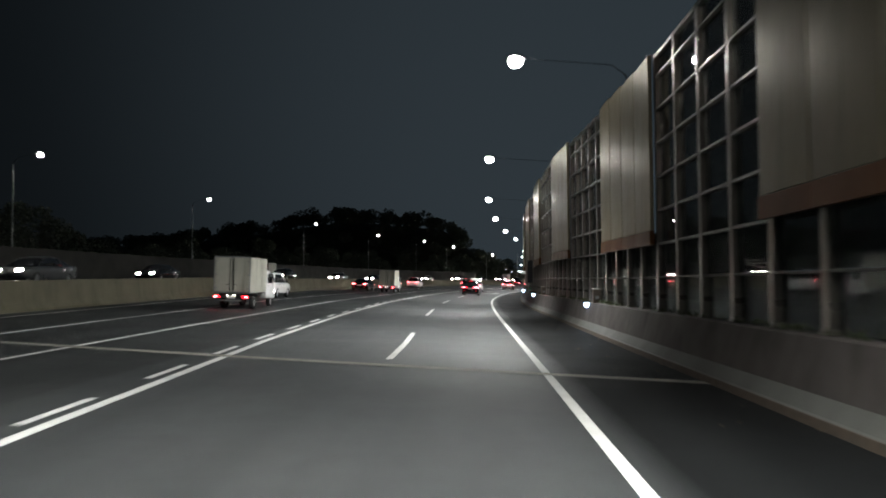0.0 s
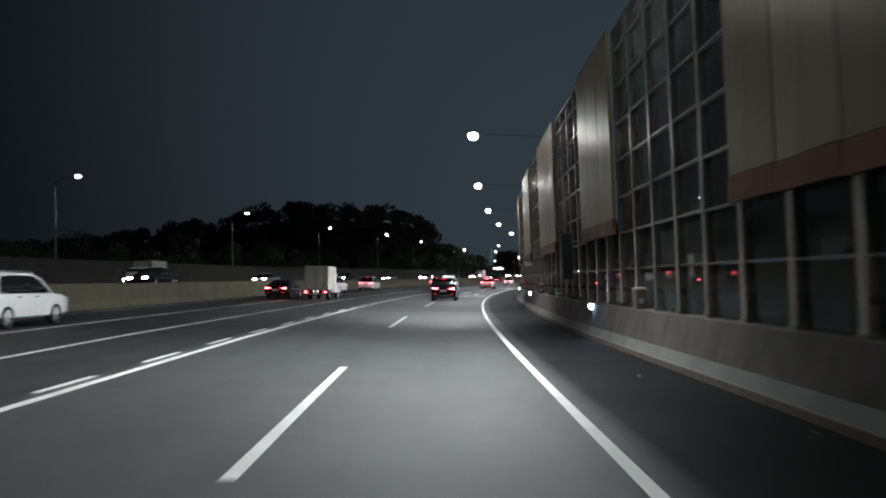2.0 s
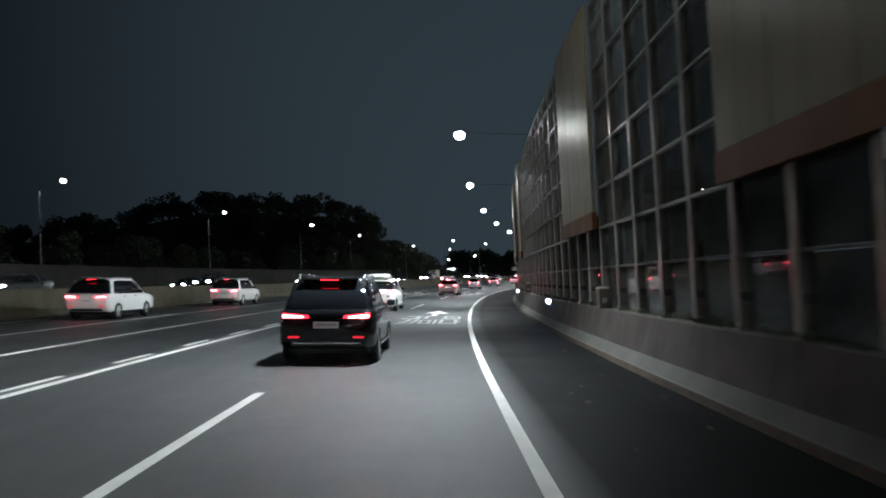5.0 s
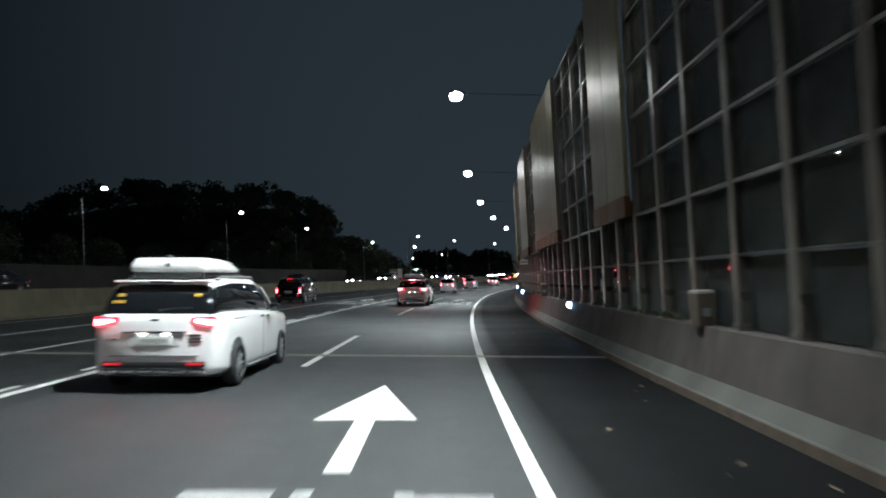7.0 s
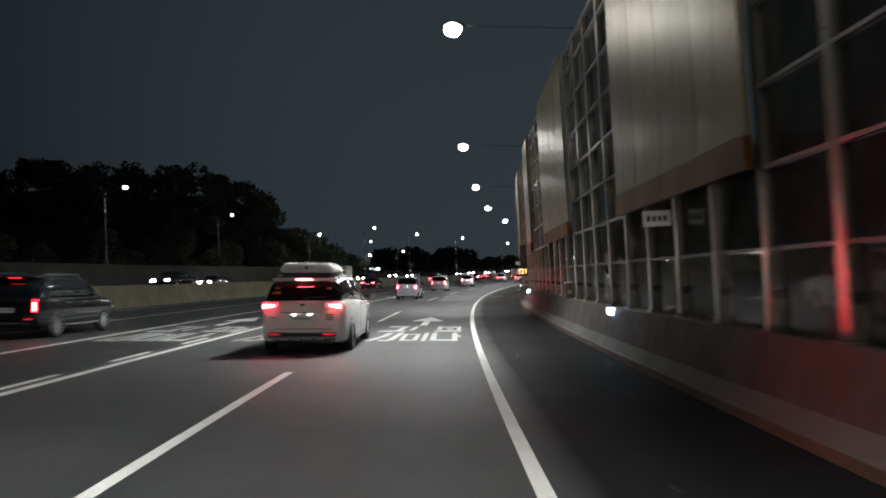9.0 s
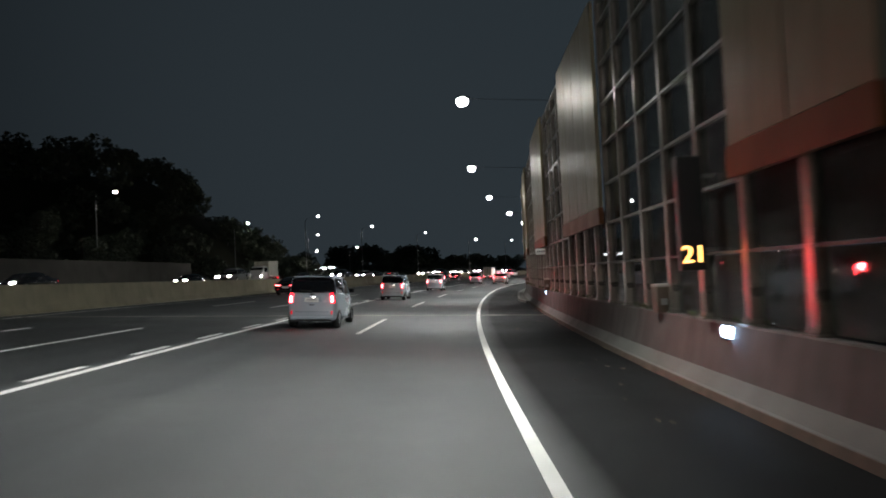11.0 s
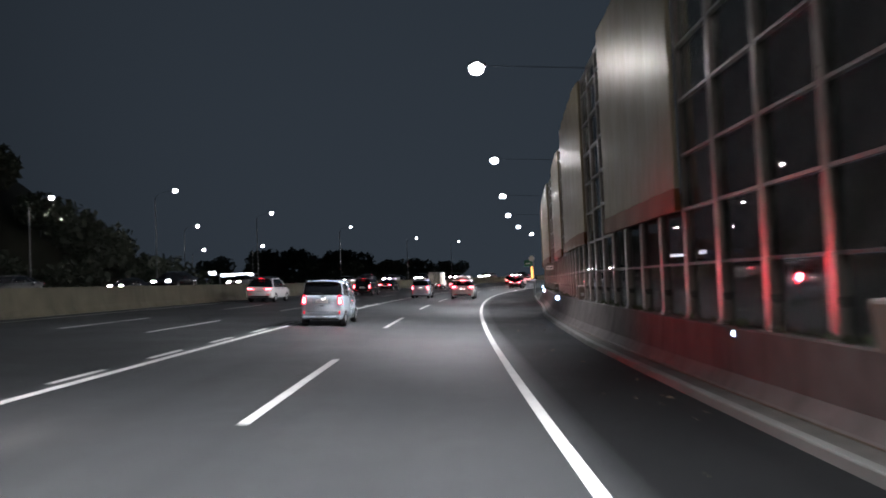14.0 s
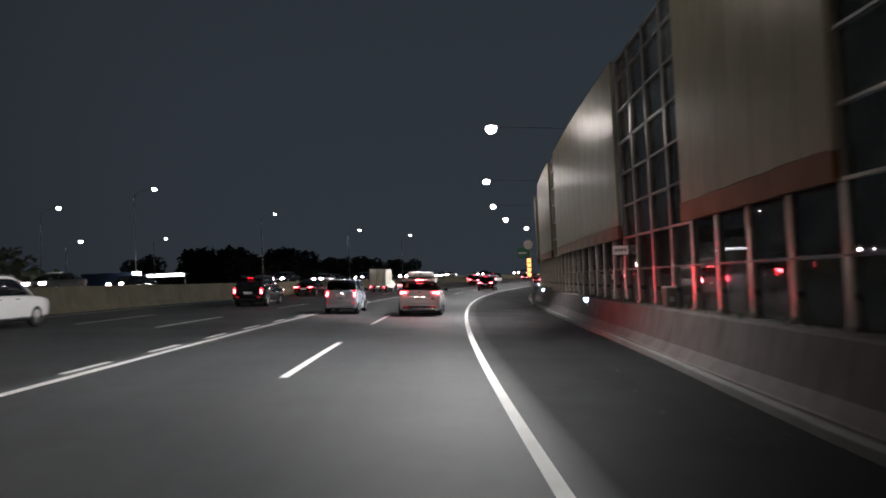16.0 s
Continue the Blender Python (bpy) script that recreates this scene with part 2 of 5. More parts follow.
def brushed(m):
    """Adds slanting brush marks and a slight buckle to a metal sheet."""
    n, l = m.node_tree.nodes, m.node_tree.links
    b = n["Principled BSDF"]
    co, turned, marks, buckle = n.new("ShaderNodeTexCoord"), n.new("ShaderNodeMapping"), n.new("ShaderNodeTexNoise"), n.new("ShaderNodeTexNoise")
    turned.inputs["Rotation"].default_value = (radians(38), 0, 0)
    turned.inputs["Scale"].default_value = (1.0, 9.0, 0.7)
    marks.inputs["Scale"].default_value, marks.inputs["Detail"].default_value = 1.6, 4
    buckle.inputs["Scale"].default_value, buckle.inputs["Detail"].default_value = 0.9, 2
    rough, height, bump = n.new("ShaderNodeMapRange"), n.new("ShaderNodeMath"), n.new("ShaderNodeBump")
    rough.inputs["From Min"].default_value, rough.inputs["From Max"].default_value = 0.3, 0.7
    rough.inputs["To Min"].default_value, rough.inputs["To Max"].default_value = 0.28, 0.50
    height.operation = "MULTIPLY_ADD"
    height.inputs[1].default_value = 0.22
    bump.inputs["Strength"].default_value, bump.inputs["Distance"].default_value = 0.42, 0.03
    l.new(co.outputs["Object"], turned.inputs[0])
    l.new(turned.outputs[0], marks.inputs["Vector"])
    l.new(co.outputs["Object"], buckle.inputs["Vector"])
    l.new(marks.outputs["Fac"], rough.inputs["Value"])
    l.new(marks.outputs["Fac"], height.inputs[0])
    l.new(buckle.outputs["Fac"], height.inputs[2])
    l.new(height.outputs[0], bump.inputs["Height"])
    l.new(rough.outputs[0], b.inputs["Roughness"])
    l.new(bump.outputs[0], b.inputs["Normal"])


brushed(BEIGE)
BROWN = material("brown_panel", (0.125, 0.05, 0.016), 0.5, metal=0.35, base2=(0.088, 0.036, 0.013), scale=0.6, fine=12, bump=0.06, spec=0.2, stain=0.2, random_tone=0.06)
PANE = glass_material("barrier_glass", (0.88, 0.93, 0.94))
GUTTER = material("gutter_dark", (0.075, 0.066, 0.055), 0.9, base2=(0.04, 0.037, 0.032), scale=2.5, fine=40, bump=0.5)
SOIL = material("soil", (0.05, 0.05, 0.035), 0.95, base2=(0.03, 0.035, 0.02), scale=0.3, fine=9, bump=0.6)
LEAF = material("foliage", (0.085, 0.10, 0.075), 0.8, base2=(0.06, 0.075, 0.05), scale=0.6, fine=5, bump=0.3)
BARK = material("bark", (0.08, 0.06, 0.045), 0.9, base2=(0.05, 0.04, 0.03), scale=2, fine=30)
STEEL = material("galvanised_pole", (0.33, 0.34, 0.34), 0.45, metal=0.6, base2=(0.24, 0.25, 0.25), scale=3, fine=40, bump=0.05)
# near black so the arms stay unlit against the night sky
ARM = material("unlit_arm", (0.014, 0.016, 0.019), 0.7)
HOUSING = material("lamp_housing", (0.12, 0.12, 0.125), 0.5, metal=0.3)
LENS = material("lamp_lens", (0.8, 0.8, 0.8), 0.3, emit=(1.0, 0.985, 0.96), strength=LENS_GLOW)
LENS_FAR = material("lamp_lens_far", (0.8, 0.8, 0.8), 0.3, emit=(1.0, 0.98, 0.92), strength=LENS_FAR_GLOW)
MARKER = material("marker_light", (0.6, 0.7, 0.8), 0.3, emit=(0.42, 0.64, 1.0), strength=32)
WHITE_PLASTIC = material("white_plastic", (0.62, 0.62, 0.6), 0.5, base2=(0.5, 0.5, 0.48), scale=6, fine=50, bump=0.05)
BLACK = material("black_plastic", (0.02, 0.02, 0.021), 0.45)
DARKBOARD = material("dark_board", (0.015, 0.017, 0.02), 0.35)
SIGN_WHITE = material("sign_face", (0.85, 0.85, 0.83), 0.4)
SIGN_GREEN = material("green_sign_face", (0.02, 0.2, 0.1), 0.4)
ORANGE = material("orange_led", (0.4, 0.2, 0.05), 0.4, emit=(1.0, 0.45, 0.12), strength=6)
TYRE = material("tyre_rubber", (0.018, 0.018, 0.018), 0.8)
RIM = material("alloy_rim", (0.5, 0.5, 0.51), 0.3, metal=0.9)
CHROME = material("chrome", (0.75, 0.75, 0.76), 0.15, metal=1.0)
DARK_GLASS = material("tinted_glass", (0.008, 0.009, 0.011), 0.05, spec=0.7)
TAIL = material("tail_light", (0.35, 0.01, 0.015), 0.2, emit=(1.0, 0.012, 0.025), strength=5)
BULB = material("lit_bulb", (0.9, 0.5, 0.5), 0.2, emit=(1.0, 0.10, 0.12), strength=34)
BULB_BRAKE = material("lit_brake_bulb", (0.9, 0.5, 0.5), 0.2, emit=(1.0, 0.08, 0.10), strength=48)
BRAKE = material("brake_light", (0.35, 0.01, 0.015), 0.2, emit=(1.0, 0.013, 0.022), strength=15)
# no lamp: weak emission added in place of light thrown back
REFLECTOR = material("red_reflector_glow", (0.45, 0.01, 0.02), 0.25, emit=(1.0, 0.03, 0.05), strength=0.6)
HEAD = material("headlight", (0.8, 0.8, 0.78), 0.2, emit=(1.0, 0.95, 0.85), strength=420)
PLATE = material("number_plate", (0.72, 0.72, 0.68), 0.4)
LIT_PLATE_LAMP = material("lit_plate_lamp", (0.8, 0.8, 0.8), 0.3, emit=(1.0, 0.93, 0.85), strength=12)
INK = material("plate_ink", (0.03, 0.03, 0.04), 0.5)
PLATE_BAR = material("plate_bar", (0.42, 0.42, 0.42), 0.5)
STICKER = material("yellow_sticker", (0.45, 0.28, 0.03), 0.5)
DULL_CAR = material("dull_grey_car_paint", (0.045, 0.046, 0.049), 0.3, base2=(0.035, 0.036, 0.038), scale=1.5, fine=5, bump=0, coat=0.4)
WHITE_CAR = material("white_car_paint", (0.82, 0.80, 0.79), 0.2, base2=(0.75, 0.735, 0.725), scale=1.5, fine=5, bump=0, coat=0.6)
SILVER_BLUE = material("pale_blue_car_paint", (0.46, 0.52, 0.58), 0.25, base2=(0.41, 0.47, 0.53), scale=1.5, fine=5, bump=0, metal=0.2, coat=0.6)
BLACK_CAR = material("black_car_paint", (0.006, 0.0065, 0.0075), 0.1, base2=(0.009, 0.009, 0.01), scale=1.5, fine=5, bump=0, spec=0.3, coat=0.6)
RED_DARK = material("dark_red_car_paint", (0.10, 0.012, 0.014), 0.2, base2=(0.08, 0.01, 0.012), scale=1.5, fine=5, bump=0, coat=0.7)
BOX_WHITE = material("truck_box_panel", (0.50, 0.48, 0.41), 0.45, base2=(0.38, 0.365, 0.31), scale=1.1, fine=9, bump=0.08, stain=0.35)
CANOPY = material("lit_canopy_fascia", (0.8, 0.8, 0.8), 0.4, emit=(0.85, 0.93, 1.0), strength=6)
# the blue light on the far building is put into its wall colour
BLUEWALL = material("blue_lit_wall", (0.10, 0.16, 0.30), 0.5)


# ---- mesh helpers ----
def link(name, bm, mat, parent=None, label="", smooth=False):
    me = bpy.data.meshes.new(name)
    bm.to_mesh(me)
    bm.free()
    if smooth:
        me.polygons.foreach_set("use_smooth", [True] * len(me.polygons))
    me.materials.append(mat)
    ob = new(name, me)
    if parent:
        ob.parent = parent
    return tagged(ob, label) if label else ob


def part(name, bm, mat, parent, label="", smooth=False):
    return link(name, bm, mat, parent, label, smooth)


def share(name, me, parent, m, label=""):
    """One more object on a mesh that others share."""
    ob = new(name, me)
    ob.parent = parent
    ob.matrix_basis = m
    return tagged(ob, label) if label else ob


def empty(name, m, label, category, group="", kind=""):
    ob = new(name)
    ob.empty_display_size = 0.2
    ob.matrix_basis = m
    return tagged(ob, label, category, group, kind)


def box(bm, c, size, bevel=0.0, m=None):
    """A block with centre c and the given size, its edges rounded."""
    r = bmesh.ops.create_cube(bm, size=1.0)
    vs = r["verts"]
    for v in vs:
        v.co = Vector((v.co.x * size[0], v.co.y * size[1], v.co.z * size[2]))
    if bevel:
        es = list({e for v in vs for e in v.link_edges})
        r = bmesh.ops.bevel(bm, geom=es, offset=bevel, segments=2, affect="EDGES", profile=0.6)
        vs = list({v for f in r["faces"] for v in f.verts} | {v for v in vs if v.is_valid})
    mm = Matrix.Translation(c) @ (m or Matrix())
    for v in vs:
        v.co = mm @ v.co
    return bm


def block(c, size, bevel=0.0, m=None):
    return box(bmesh.new(), c, size, bevel, m)


def tube(bm, pts, radii, sides=10):
    """A round bar through the points."""
    rings = []
    for i, p in enumerate(pts):
        a, b = pts[max(0, i - 1)], pts[min(len(pts) - 1, i + 1)]
        q = (Vector(b) - Vector(a)).to_track_quat("Z", "Y")
        rings.append([bm.verts.new(Vector(p) + q @ Vector((radii[i] * math.cos(2 * math.pi * k / sides), radii[i] * math.sin(2 * math.pi * k / sides), 0))) for k in range(sides)])
    for u, w in zip(rings, rings[1:]):
        for k in range(sides):
            bm.faces.new((u[k], u[(k + 1) % sides], w[(k + 1) % sides], w[k]))
    bm.faces.new(rings[0][::-1]), bm.faces.new(rings[-1])
    return bm


def loft(bm, rings, caps=True):
    vs = [[bm.verts.new(p) for p in r] for r in rings]
    k = len(vs[0])
    for u, w in zip(vs, vs[1:]):
        for i in range(k):
            bm.faces.new((u[i], u[(i + 1) % k], w[(i + 1) % k], w[i]))
    if caps:
        bm.faces.new(vs[0][::-1]), bm.faces.new(vs[-1])
    bmesh.ops.recalc_face_normals(bm, faces=bm.faces)
    return bm


def sweep(name, mat, profile, stations, parent=None, label=""):
    """A closed cross-section of (d, z) carried along the road; profile is a list or a function of the station."""
    bm = bmesh.new()
    rings = []
    for s in stations:
        pr = profile(s) if callable(profile) else profile
        rings.append([spot(s, d, z) for d, z in pr])
    loft(bm, rings)
    ob = link(name, bm, mat, parent, label)
    k, me = len(rings[0]), ob.data
    plan = me.uv_layers.new(name="plan")
    for i, loop in enumerate(me.loops):
        s = stations[loop.vertex_index // k]
        pr = profile(s) if callable(profile) else profile
        plan.data[i].uv = (pr[loop.vertex_index % k][0], s)
    return ob


def patch(s0, s1, d0, d1, z, step=2.0, s_skew=0.0, across=1):
    """A thin strip on the road from s0 to s1; d0 and d1 numbers or functions of s; cut into pieces across it."""
    bm = bmesh.new()
    n = max(1, int(math.ceil((s1 - s0) / step)))
    prev = None
    for i in range(n + 1):
        s = s0 + (s1 - s0) * i / n
        a, b = (d0(s) if callable(d0) else d0), (d1(s) if callable(d1) else d1)
        cur = [bm.verts.new(spot(s + s_skew * d, d, z)) for d in [a + (b - a) * k / across for k in range(across + 1)]]
        if prev:
            for k in range(across):
                bm.faces.new((prev[k], prev[k + 1], cur[k + 1], cur[k]))
        prev = cur
    bmesh.ops.recalc_face_normals(bm, faces=bm.faces)
    if bm.faces[:] and sum(f.normal.z for f in bm.faces) < 0:
        bmesh.ops.reverse_faces(bm, faces=bm.faces)
    return bm


# ---- ground, road and its markings ----
EDGE_S = [-100, 20, 40, 52, 65, 75, 125, 177, 190, 205, 225, 238, 247, 260, 275, 290, 700]
EDGE_D = [2.65, 2.62, 2.7, 2.55, 2.6, 2.7, 2.72, 2.75, 2.85, 2.9, 2.9, 3.05, 3.35, 4.1, 4.5, 4.7, 4.8]
WALL_S, WALL_D = [-100, 222, 230, 235, 241, 250, 258, 280, 700], [3.3, 3.3, 3.48, 3.68, 4.0, 4.6, 5.0, 5.3, 5.4]
MARK_S = [5, 20, 35, 50, 70, 100, 160]


def edge(s):
    return float(np.interp(s, EDGE_S, EDGE_D))


def wall_d(s):
    return float(np.interp(s, WALL_S, WALL_D))


def solid_d(s):
    return float(np.interp(s, MARK_S, [-5.96, -6.80, -7.19, -7.20, -7.13, -7.07, -7.12]))


def dash_d(s):
    return float(np.interp(s, MARK_S, [-3.09, -3.09, -3.43, -3.62, -3.56, -3.46, -3.52]))


bm = bmesh.new()
for v in bmesh.ops.create_grid(bm, x_segments=60, y_segments=60, size=3000)["verts"]:
    v.co = Vector((v.co.x, v.co.y + 200, -1.6))
ground = tagged(link("ground", bm, SOIL), "dark bare soil and scrub under a night sky", "ground", kind="structure")

S_ALL = list(range(-90, 660, 2))
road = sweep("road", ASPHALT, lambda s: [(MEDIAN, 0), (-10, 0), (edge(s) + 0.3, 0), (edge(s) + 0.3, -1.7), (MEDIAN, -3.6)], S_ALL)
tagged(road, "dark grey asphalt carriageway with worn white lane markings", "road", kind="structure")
far_road = sweep("road_opposite", ASPHALT, [(MEDIAN - 0.85, 0), (-42.5, 0), (-42.5, -4.6), (MEDIAN - 0.85, -4.6)], S_ALL)
tagged(far_road, "dark asphalt of the opposite carriageway behind the median", "road", kind="structure")

part("edge_line", patch(-90, 640, -0.075, 0.075, 0.006), PAINT, road, "bright white solid edge line")
part("solid_line", patch(-90, 640, lambda s: solid_d(s) - 0.09, lambda s: solid_d(s) + 0.09, 0.006), PAINT, road, "white solid line of a double line")
part("lane_line", patch(-90, 186, -10.70, -10.54, 0.006), PAINT, road, "thin white solid lane line")
part("lane_line", patch(-90, 186, -14.26, -14.10, 0.006), PAINT, road)
part("edge_line", patch(-90, 640, -18.0, -17.86, 0.006), PAINT, road)
ENDS = [-34.5, -15, 4.2, 23.9, 43.4, 63.1, 83.4, 103.4, 123.7, 144.9, 168, 191.2, 209.1, 225.7, 243.4, 260.1, 275.2] + [291 + 16 * i for i in range(20)]
for e in ENDS:
    part("dash", patch(e - (8.0 if e < 170 else 7.2), e, lambda s: dash_d(s) - 0.075, lambda s: dash_d(s) + 0.075, 0.006), PAINT, road)
for i in range(-18, 110):
    s0 = 8.4 + 3.95 * i
    part("short_dash", patch(s0, s0 + 1.9, lambda s: solid_d(s) - 0.40, lambda s: solid_d(s) - 0.26, 0.006), PAINT, road)
for d in (-10.62, -14.18):
    for i in range(26):
        s0 = 200.5 + 16.3 * i + (1.5 if d < -12 else 0)
        part("dash", patch(s0, s0 + 7, d - 0.08, d + 0.08, 0.006), PAINT, road)
for s0, skew, w in ((13.6, -0.33, 0.36), (117.5, -0.05, 0.34), (194.0, 0.14, 0.34)):
    part("expansion_joint", patch(s0, s0 + w, MEDIAN + 0.4, lambda s: edge(s), 0.009, step=0.2, s_skew=skew, across=40), JOINT, road, "pale concrete expansion joint across the lanes")
    for side in (-0.02, w):
        part("joint_seal", patch(s0 + side, s0 + side + 0.03, MEDIAN + 0.4, lambda s: edge(s), 0.013, step=0.2, s_skew=skew, across=40), BLACK, road)


def arrow(s0, d, length, name="direction_arrow"):
    """A straight-ahead arrow: shaft and head."""
    bm = bmesh.new()
    head = s0 + length * 0.455
    for a, b, w0, w1 in ((s0, head, 0.12, 0.12), (head, s0 + length, 0.62, 0.01)):
        q = [bm.verts.new(spot(s, d + k, 0.008)) for s, k in ((a, -w0), (a, w0), (b, w1), (b, -w1))]
        bm.faces.new(q)
    part(name, bm, PAINT, road, "white straight-ahead arrow painted on the lane")


def strokes(s0, d0, width, rows):
    """Worn painted lettering that cannot be read, as plain bars."""
    for a, b, c, e, slant in rows:
        bm = bmesh.new()
        q = [bm.verts.new(spot(s0 + s, d0 + width * k, 0.008)) for s, k in ((c, a), (c, b), (e, b + slant), (e, a + slant))]
        bm.faces.new(q)
        part("lettering_bar", bm, PAINT_OLD, road)


NEAR_ROW = [(0.0, 0.07, 0.0, 1.5, 0.1), (0.10, 0.17, 1.3, 2.9, 0.05), (0.22, 0.29, 0.2, 2.9, 0.05), (0.13, 0.25, 0.0, 0.35, 0.0), (0.35, 0.40, 0.3, 2.4, 0.0),
            (0.49, 0.54, 0.3, 2.4, 0.0), (0.35, 0.54, 0.1, 0.4, 0.0), (0.36, 0.52, 2.2, 2.5, 0.0), (0.58, 0.63, 0.0, 2.9, 0.0), (0.67, 0.73, 0.1, 2.9, 0.0),
            (0.73, 0.90, 0.1, 0.5, 0.0), (0.90, 0.96, 0.0, 2.9, 0.0), (0.95, 1.0, 1.4, 1.9, 0.0)]
FAR_ROW = [(0.05, 0.33, 2.1, 2.45, 0.0), (0.2, 0.27, 0.5, 2.2, 0.04), (0.36, 0.42, 0.5, 2.45, 0.03), (0.0, 0.32, 0.0, 0.45, 0.0), (0.70, 0.76, 0.9, 2.4, 0.0), (0.76, 1.0, 1.9, 2.3, 0.0),
           (0.82, 0.90, 0.9, 1.4, 0.0), (0.68, 1.0, 0.0, 0.5, 0.0), (0.95, 1.0, 0.6, 1.9, 0.0)]
for s0, lanes in ((101.3, (-2.95,)), (151.4, (-2.95, -6.5, -10.2))):
    for d0 in lanes:
        strokes(s0, d0, 2.55, NEAR_ROW)
        strokes(s0 + 3.4, d0, 2.55, FAR_ROW)
        arrow(s0 + 6.4, d0 + 1.25, 5.4)
random.seed(4)
bm = bmesh.new()
for i in range(420):
    s, k = random.uniform(-5, 300), random.random() ** 2
    p, a = spot(s, edge(s) - 0.05 - 2.0 * k, 0.012), random.uniform(0, 6.3)
    r = random.uniform(0.025, 0.065)
    q = [bm.verts.new(p + Vector((r * math.cos(a + t) * w, r * math.sin(a + t) * w, random.uniform(0, 0.03)))) for t, w in ((0, 1), (1.3, 0.6), (3.14, 1), (4.6, 0.55))]
    bm.faces.new(q)
tagged(link("fallen_leaves", bm, material("dry_leaf", (0.2, 0.15, 0.09), 0.8, base2=(0.12, 0.09, 0.055), scale=3, fine=20)), "dry brown leaves scattered along the gutter", "leaves", kind="stuff")

# ---- concrete parapet along the right ----
PAR = list(range(-90, 656, 2))
parapet = sweep("parapet", CONCRETE, lambda s: [(edge(s) + 0.20, 0.325), (min(edge(s) + 0.37, wall_d(s) - 0.2), 0.99), (min(edge(s) + 0.41, wall_d(s) - 0.17), 1.01), (wall_d(s) + 0.25, 1.01), (wall_d(s) + 0.25, -0.5), (edge(s) + 0.20, -0.5)], PAR)
tagged(parapet, "grey stained concrete parapet under the noise barrier", "parapet", kind="structure")
# lit toe colour up to station 210, then the dark concrete for dimmer light
for name, mat, label, stations in (("toe", TOE, "sloping concrete toe coloured paler for light from above", PAR[:151]), ("toe", CONCRETE, "sloping concrete toe with shade put into its colour", PAR[150:])):
    sweep(name, mat, lambda s: [(edge(s) + 0.02, 0.115), (edge(s) + 0.05, 0.13), (edge(s) + 0.197, 0.325), (edge(s) + 0.197, -0.3), (edge(s) + 0.02, -0.3)], stations, parapet, label)
kerb = sweep("kerb_face", KERB, lambda s: [(edge(s) - 0.03, -0.02), (edge(s), 0.11), (edge(s) + 0.018, 0.113), (edge(s) + 0.018, -0.2), (edge(s) - 0.03, -0.2)], PAR, parapet, "soiled brown lower face")
KERB_S, KERB_D = [208, 212, 230, 238, 247, 255, 262, 275, 700], [2.66, 2.30, 2.44, 2.72, 3.02, 3.60, 3.92, 4.12, 4.34]


def kerb_d(s):
    return float(np.interp(s, KERB_S, KERB_D))


low_kerb = sweep("low_kerb", TOE, lambda s: [(kerb_d(s), -0.02), (kerb_d(s) + 0.02, 0.105), (kerb_d(s) + 0.035, 0.12), (min(kerb_d(s) + 0.17, edge(s) - 0.05), 0.12), (min(kerb_d(s) + 0.17, edge(s) - 0.05), -0.2), (kerb_d(s), -0.2)], list(range(208, 600, 2)))
tagged(low_kerb, "low pale concrete kerb before the parapet", "kerb", kind="structure")
gutter = sweep("gutter", GUTTER, lambda s: [(min(kerb_d(s) + 0.172, edge(s) - 0.045), 0.09), (edge(s) - 0.034, 0.10), (edge(s) - 0.034, -0.2), (min(kerb_d(s) + 0.172, edge(s) - 0.045), -0.2)], list(range(209, 600, 2)))
tagged(gutter, "dark gutter between the kerb and the parapet", "gutter", kind="structure")


def lens_strip(z, w, h):
    """One slanted bar of an oval lens."""
    bm = block((0, 0, 0), (w, 0.022, h), 0.005)
    bm.transform(Matrix.Translation((-0.01, -0.075, z)) @ Matrix.Rotation(0.22, 4, "Y"))
    return bm


for s in [4.2 + 24.1 * i for i in range(-1, 16)]:
    mk = empty("marker_light", stand(s, edge(s) + 0.30, 0.90), "small lit blue-white road marker on the parapet", "marker light", "marker lights on the parapet")
    part("housing", tube(bmesh.new(), [(0, -0.07, 0), (0, -0.05, 0), (0.02, 0.06, 0)], (0.105, 0.125, 0.09), 18), BLACK, mk)
    part("bracket", block((0.06, 0.02, -0.06), (0.10, 0.05, 0.05), 0.008), STEEL, mk)
    for k in range(5):
        z = (k - 2) * 0.034
        part("lens", lens_strip(z, 2 * math.sqrt(0.105 ** 2 - z ** 2), 0.02), MARKER, mk, "glowing blue-white strip lens")

WEED = material("weed_leaf", (0.05, 0.075, 0.03), 0.7, base2=(0.08, 0.085, 0.04), scale=3, fine=20)
random.seed(9)
verts, faces = [], []
for i in range(150):
    s0, n = random.uniform(-5, 300), random.randint(6, 26)
    for k in range(n):
        s = s0 + random.gauss(0, 0.5)
        lo = edge(s) + 0.44
        p = spot(s, random.uniform(min(lo, wall_d(s) - 0.16), wall_d(s) - 0.12), 1.005)
        h, a = random.uniform(0.04, 0.15), random.uniform(0, 6.3)
        tip = p + Vector((math.cos(a) * h * 0.7, math.sin(a) * h * 0.7, h))
        side = Vector((-math.sin(a), math.cos(a), 0)) * h * 0.18
        mid = (p + tip) / 2 + Vector((0, 0, h * 0.2))
        b = len(verts)
        verts += [p, mid - side, tip, mid + side]
        faces.append((b, b + 1, b + 2, b + 3))
me = bpy.data.meshes.new("weeds")
me.from_pydata(verts, [], faces)
me.materials.append(WEED)
tagged(new("weeds", me), "ragged green weeds along the top of the parapet", "weeds", kind="stuff")

# ---- noise barrier: bays of glass and of beige sheet ----
TOP = 8.62
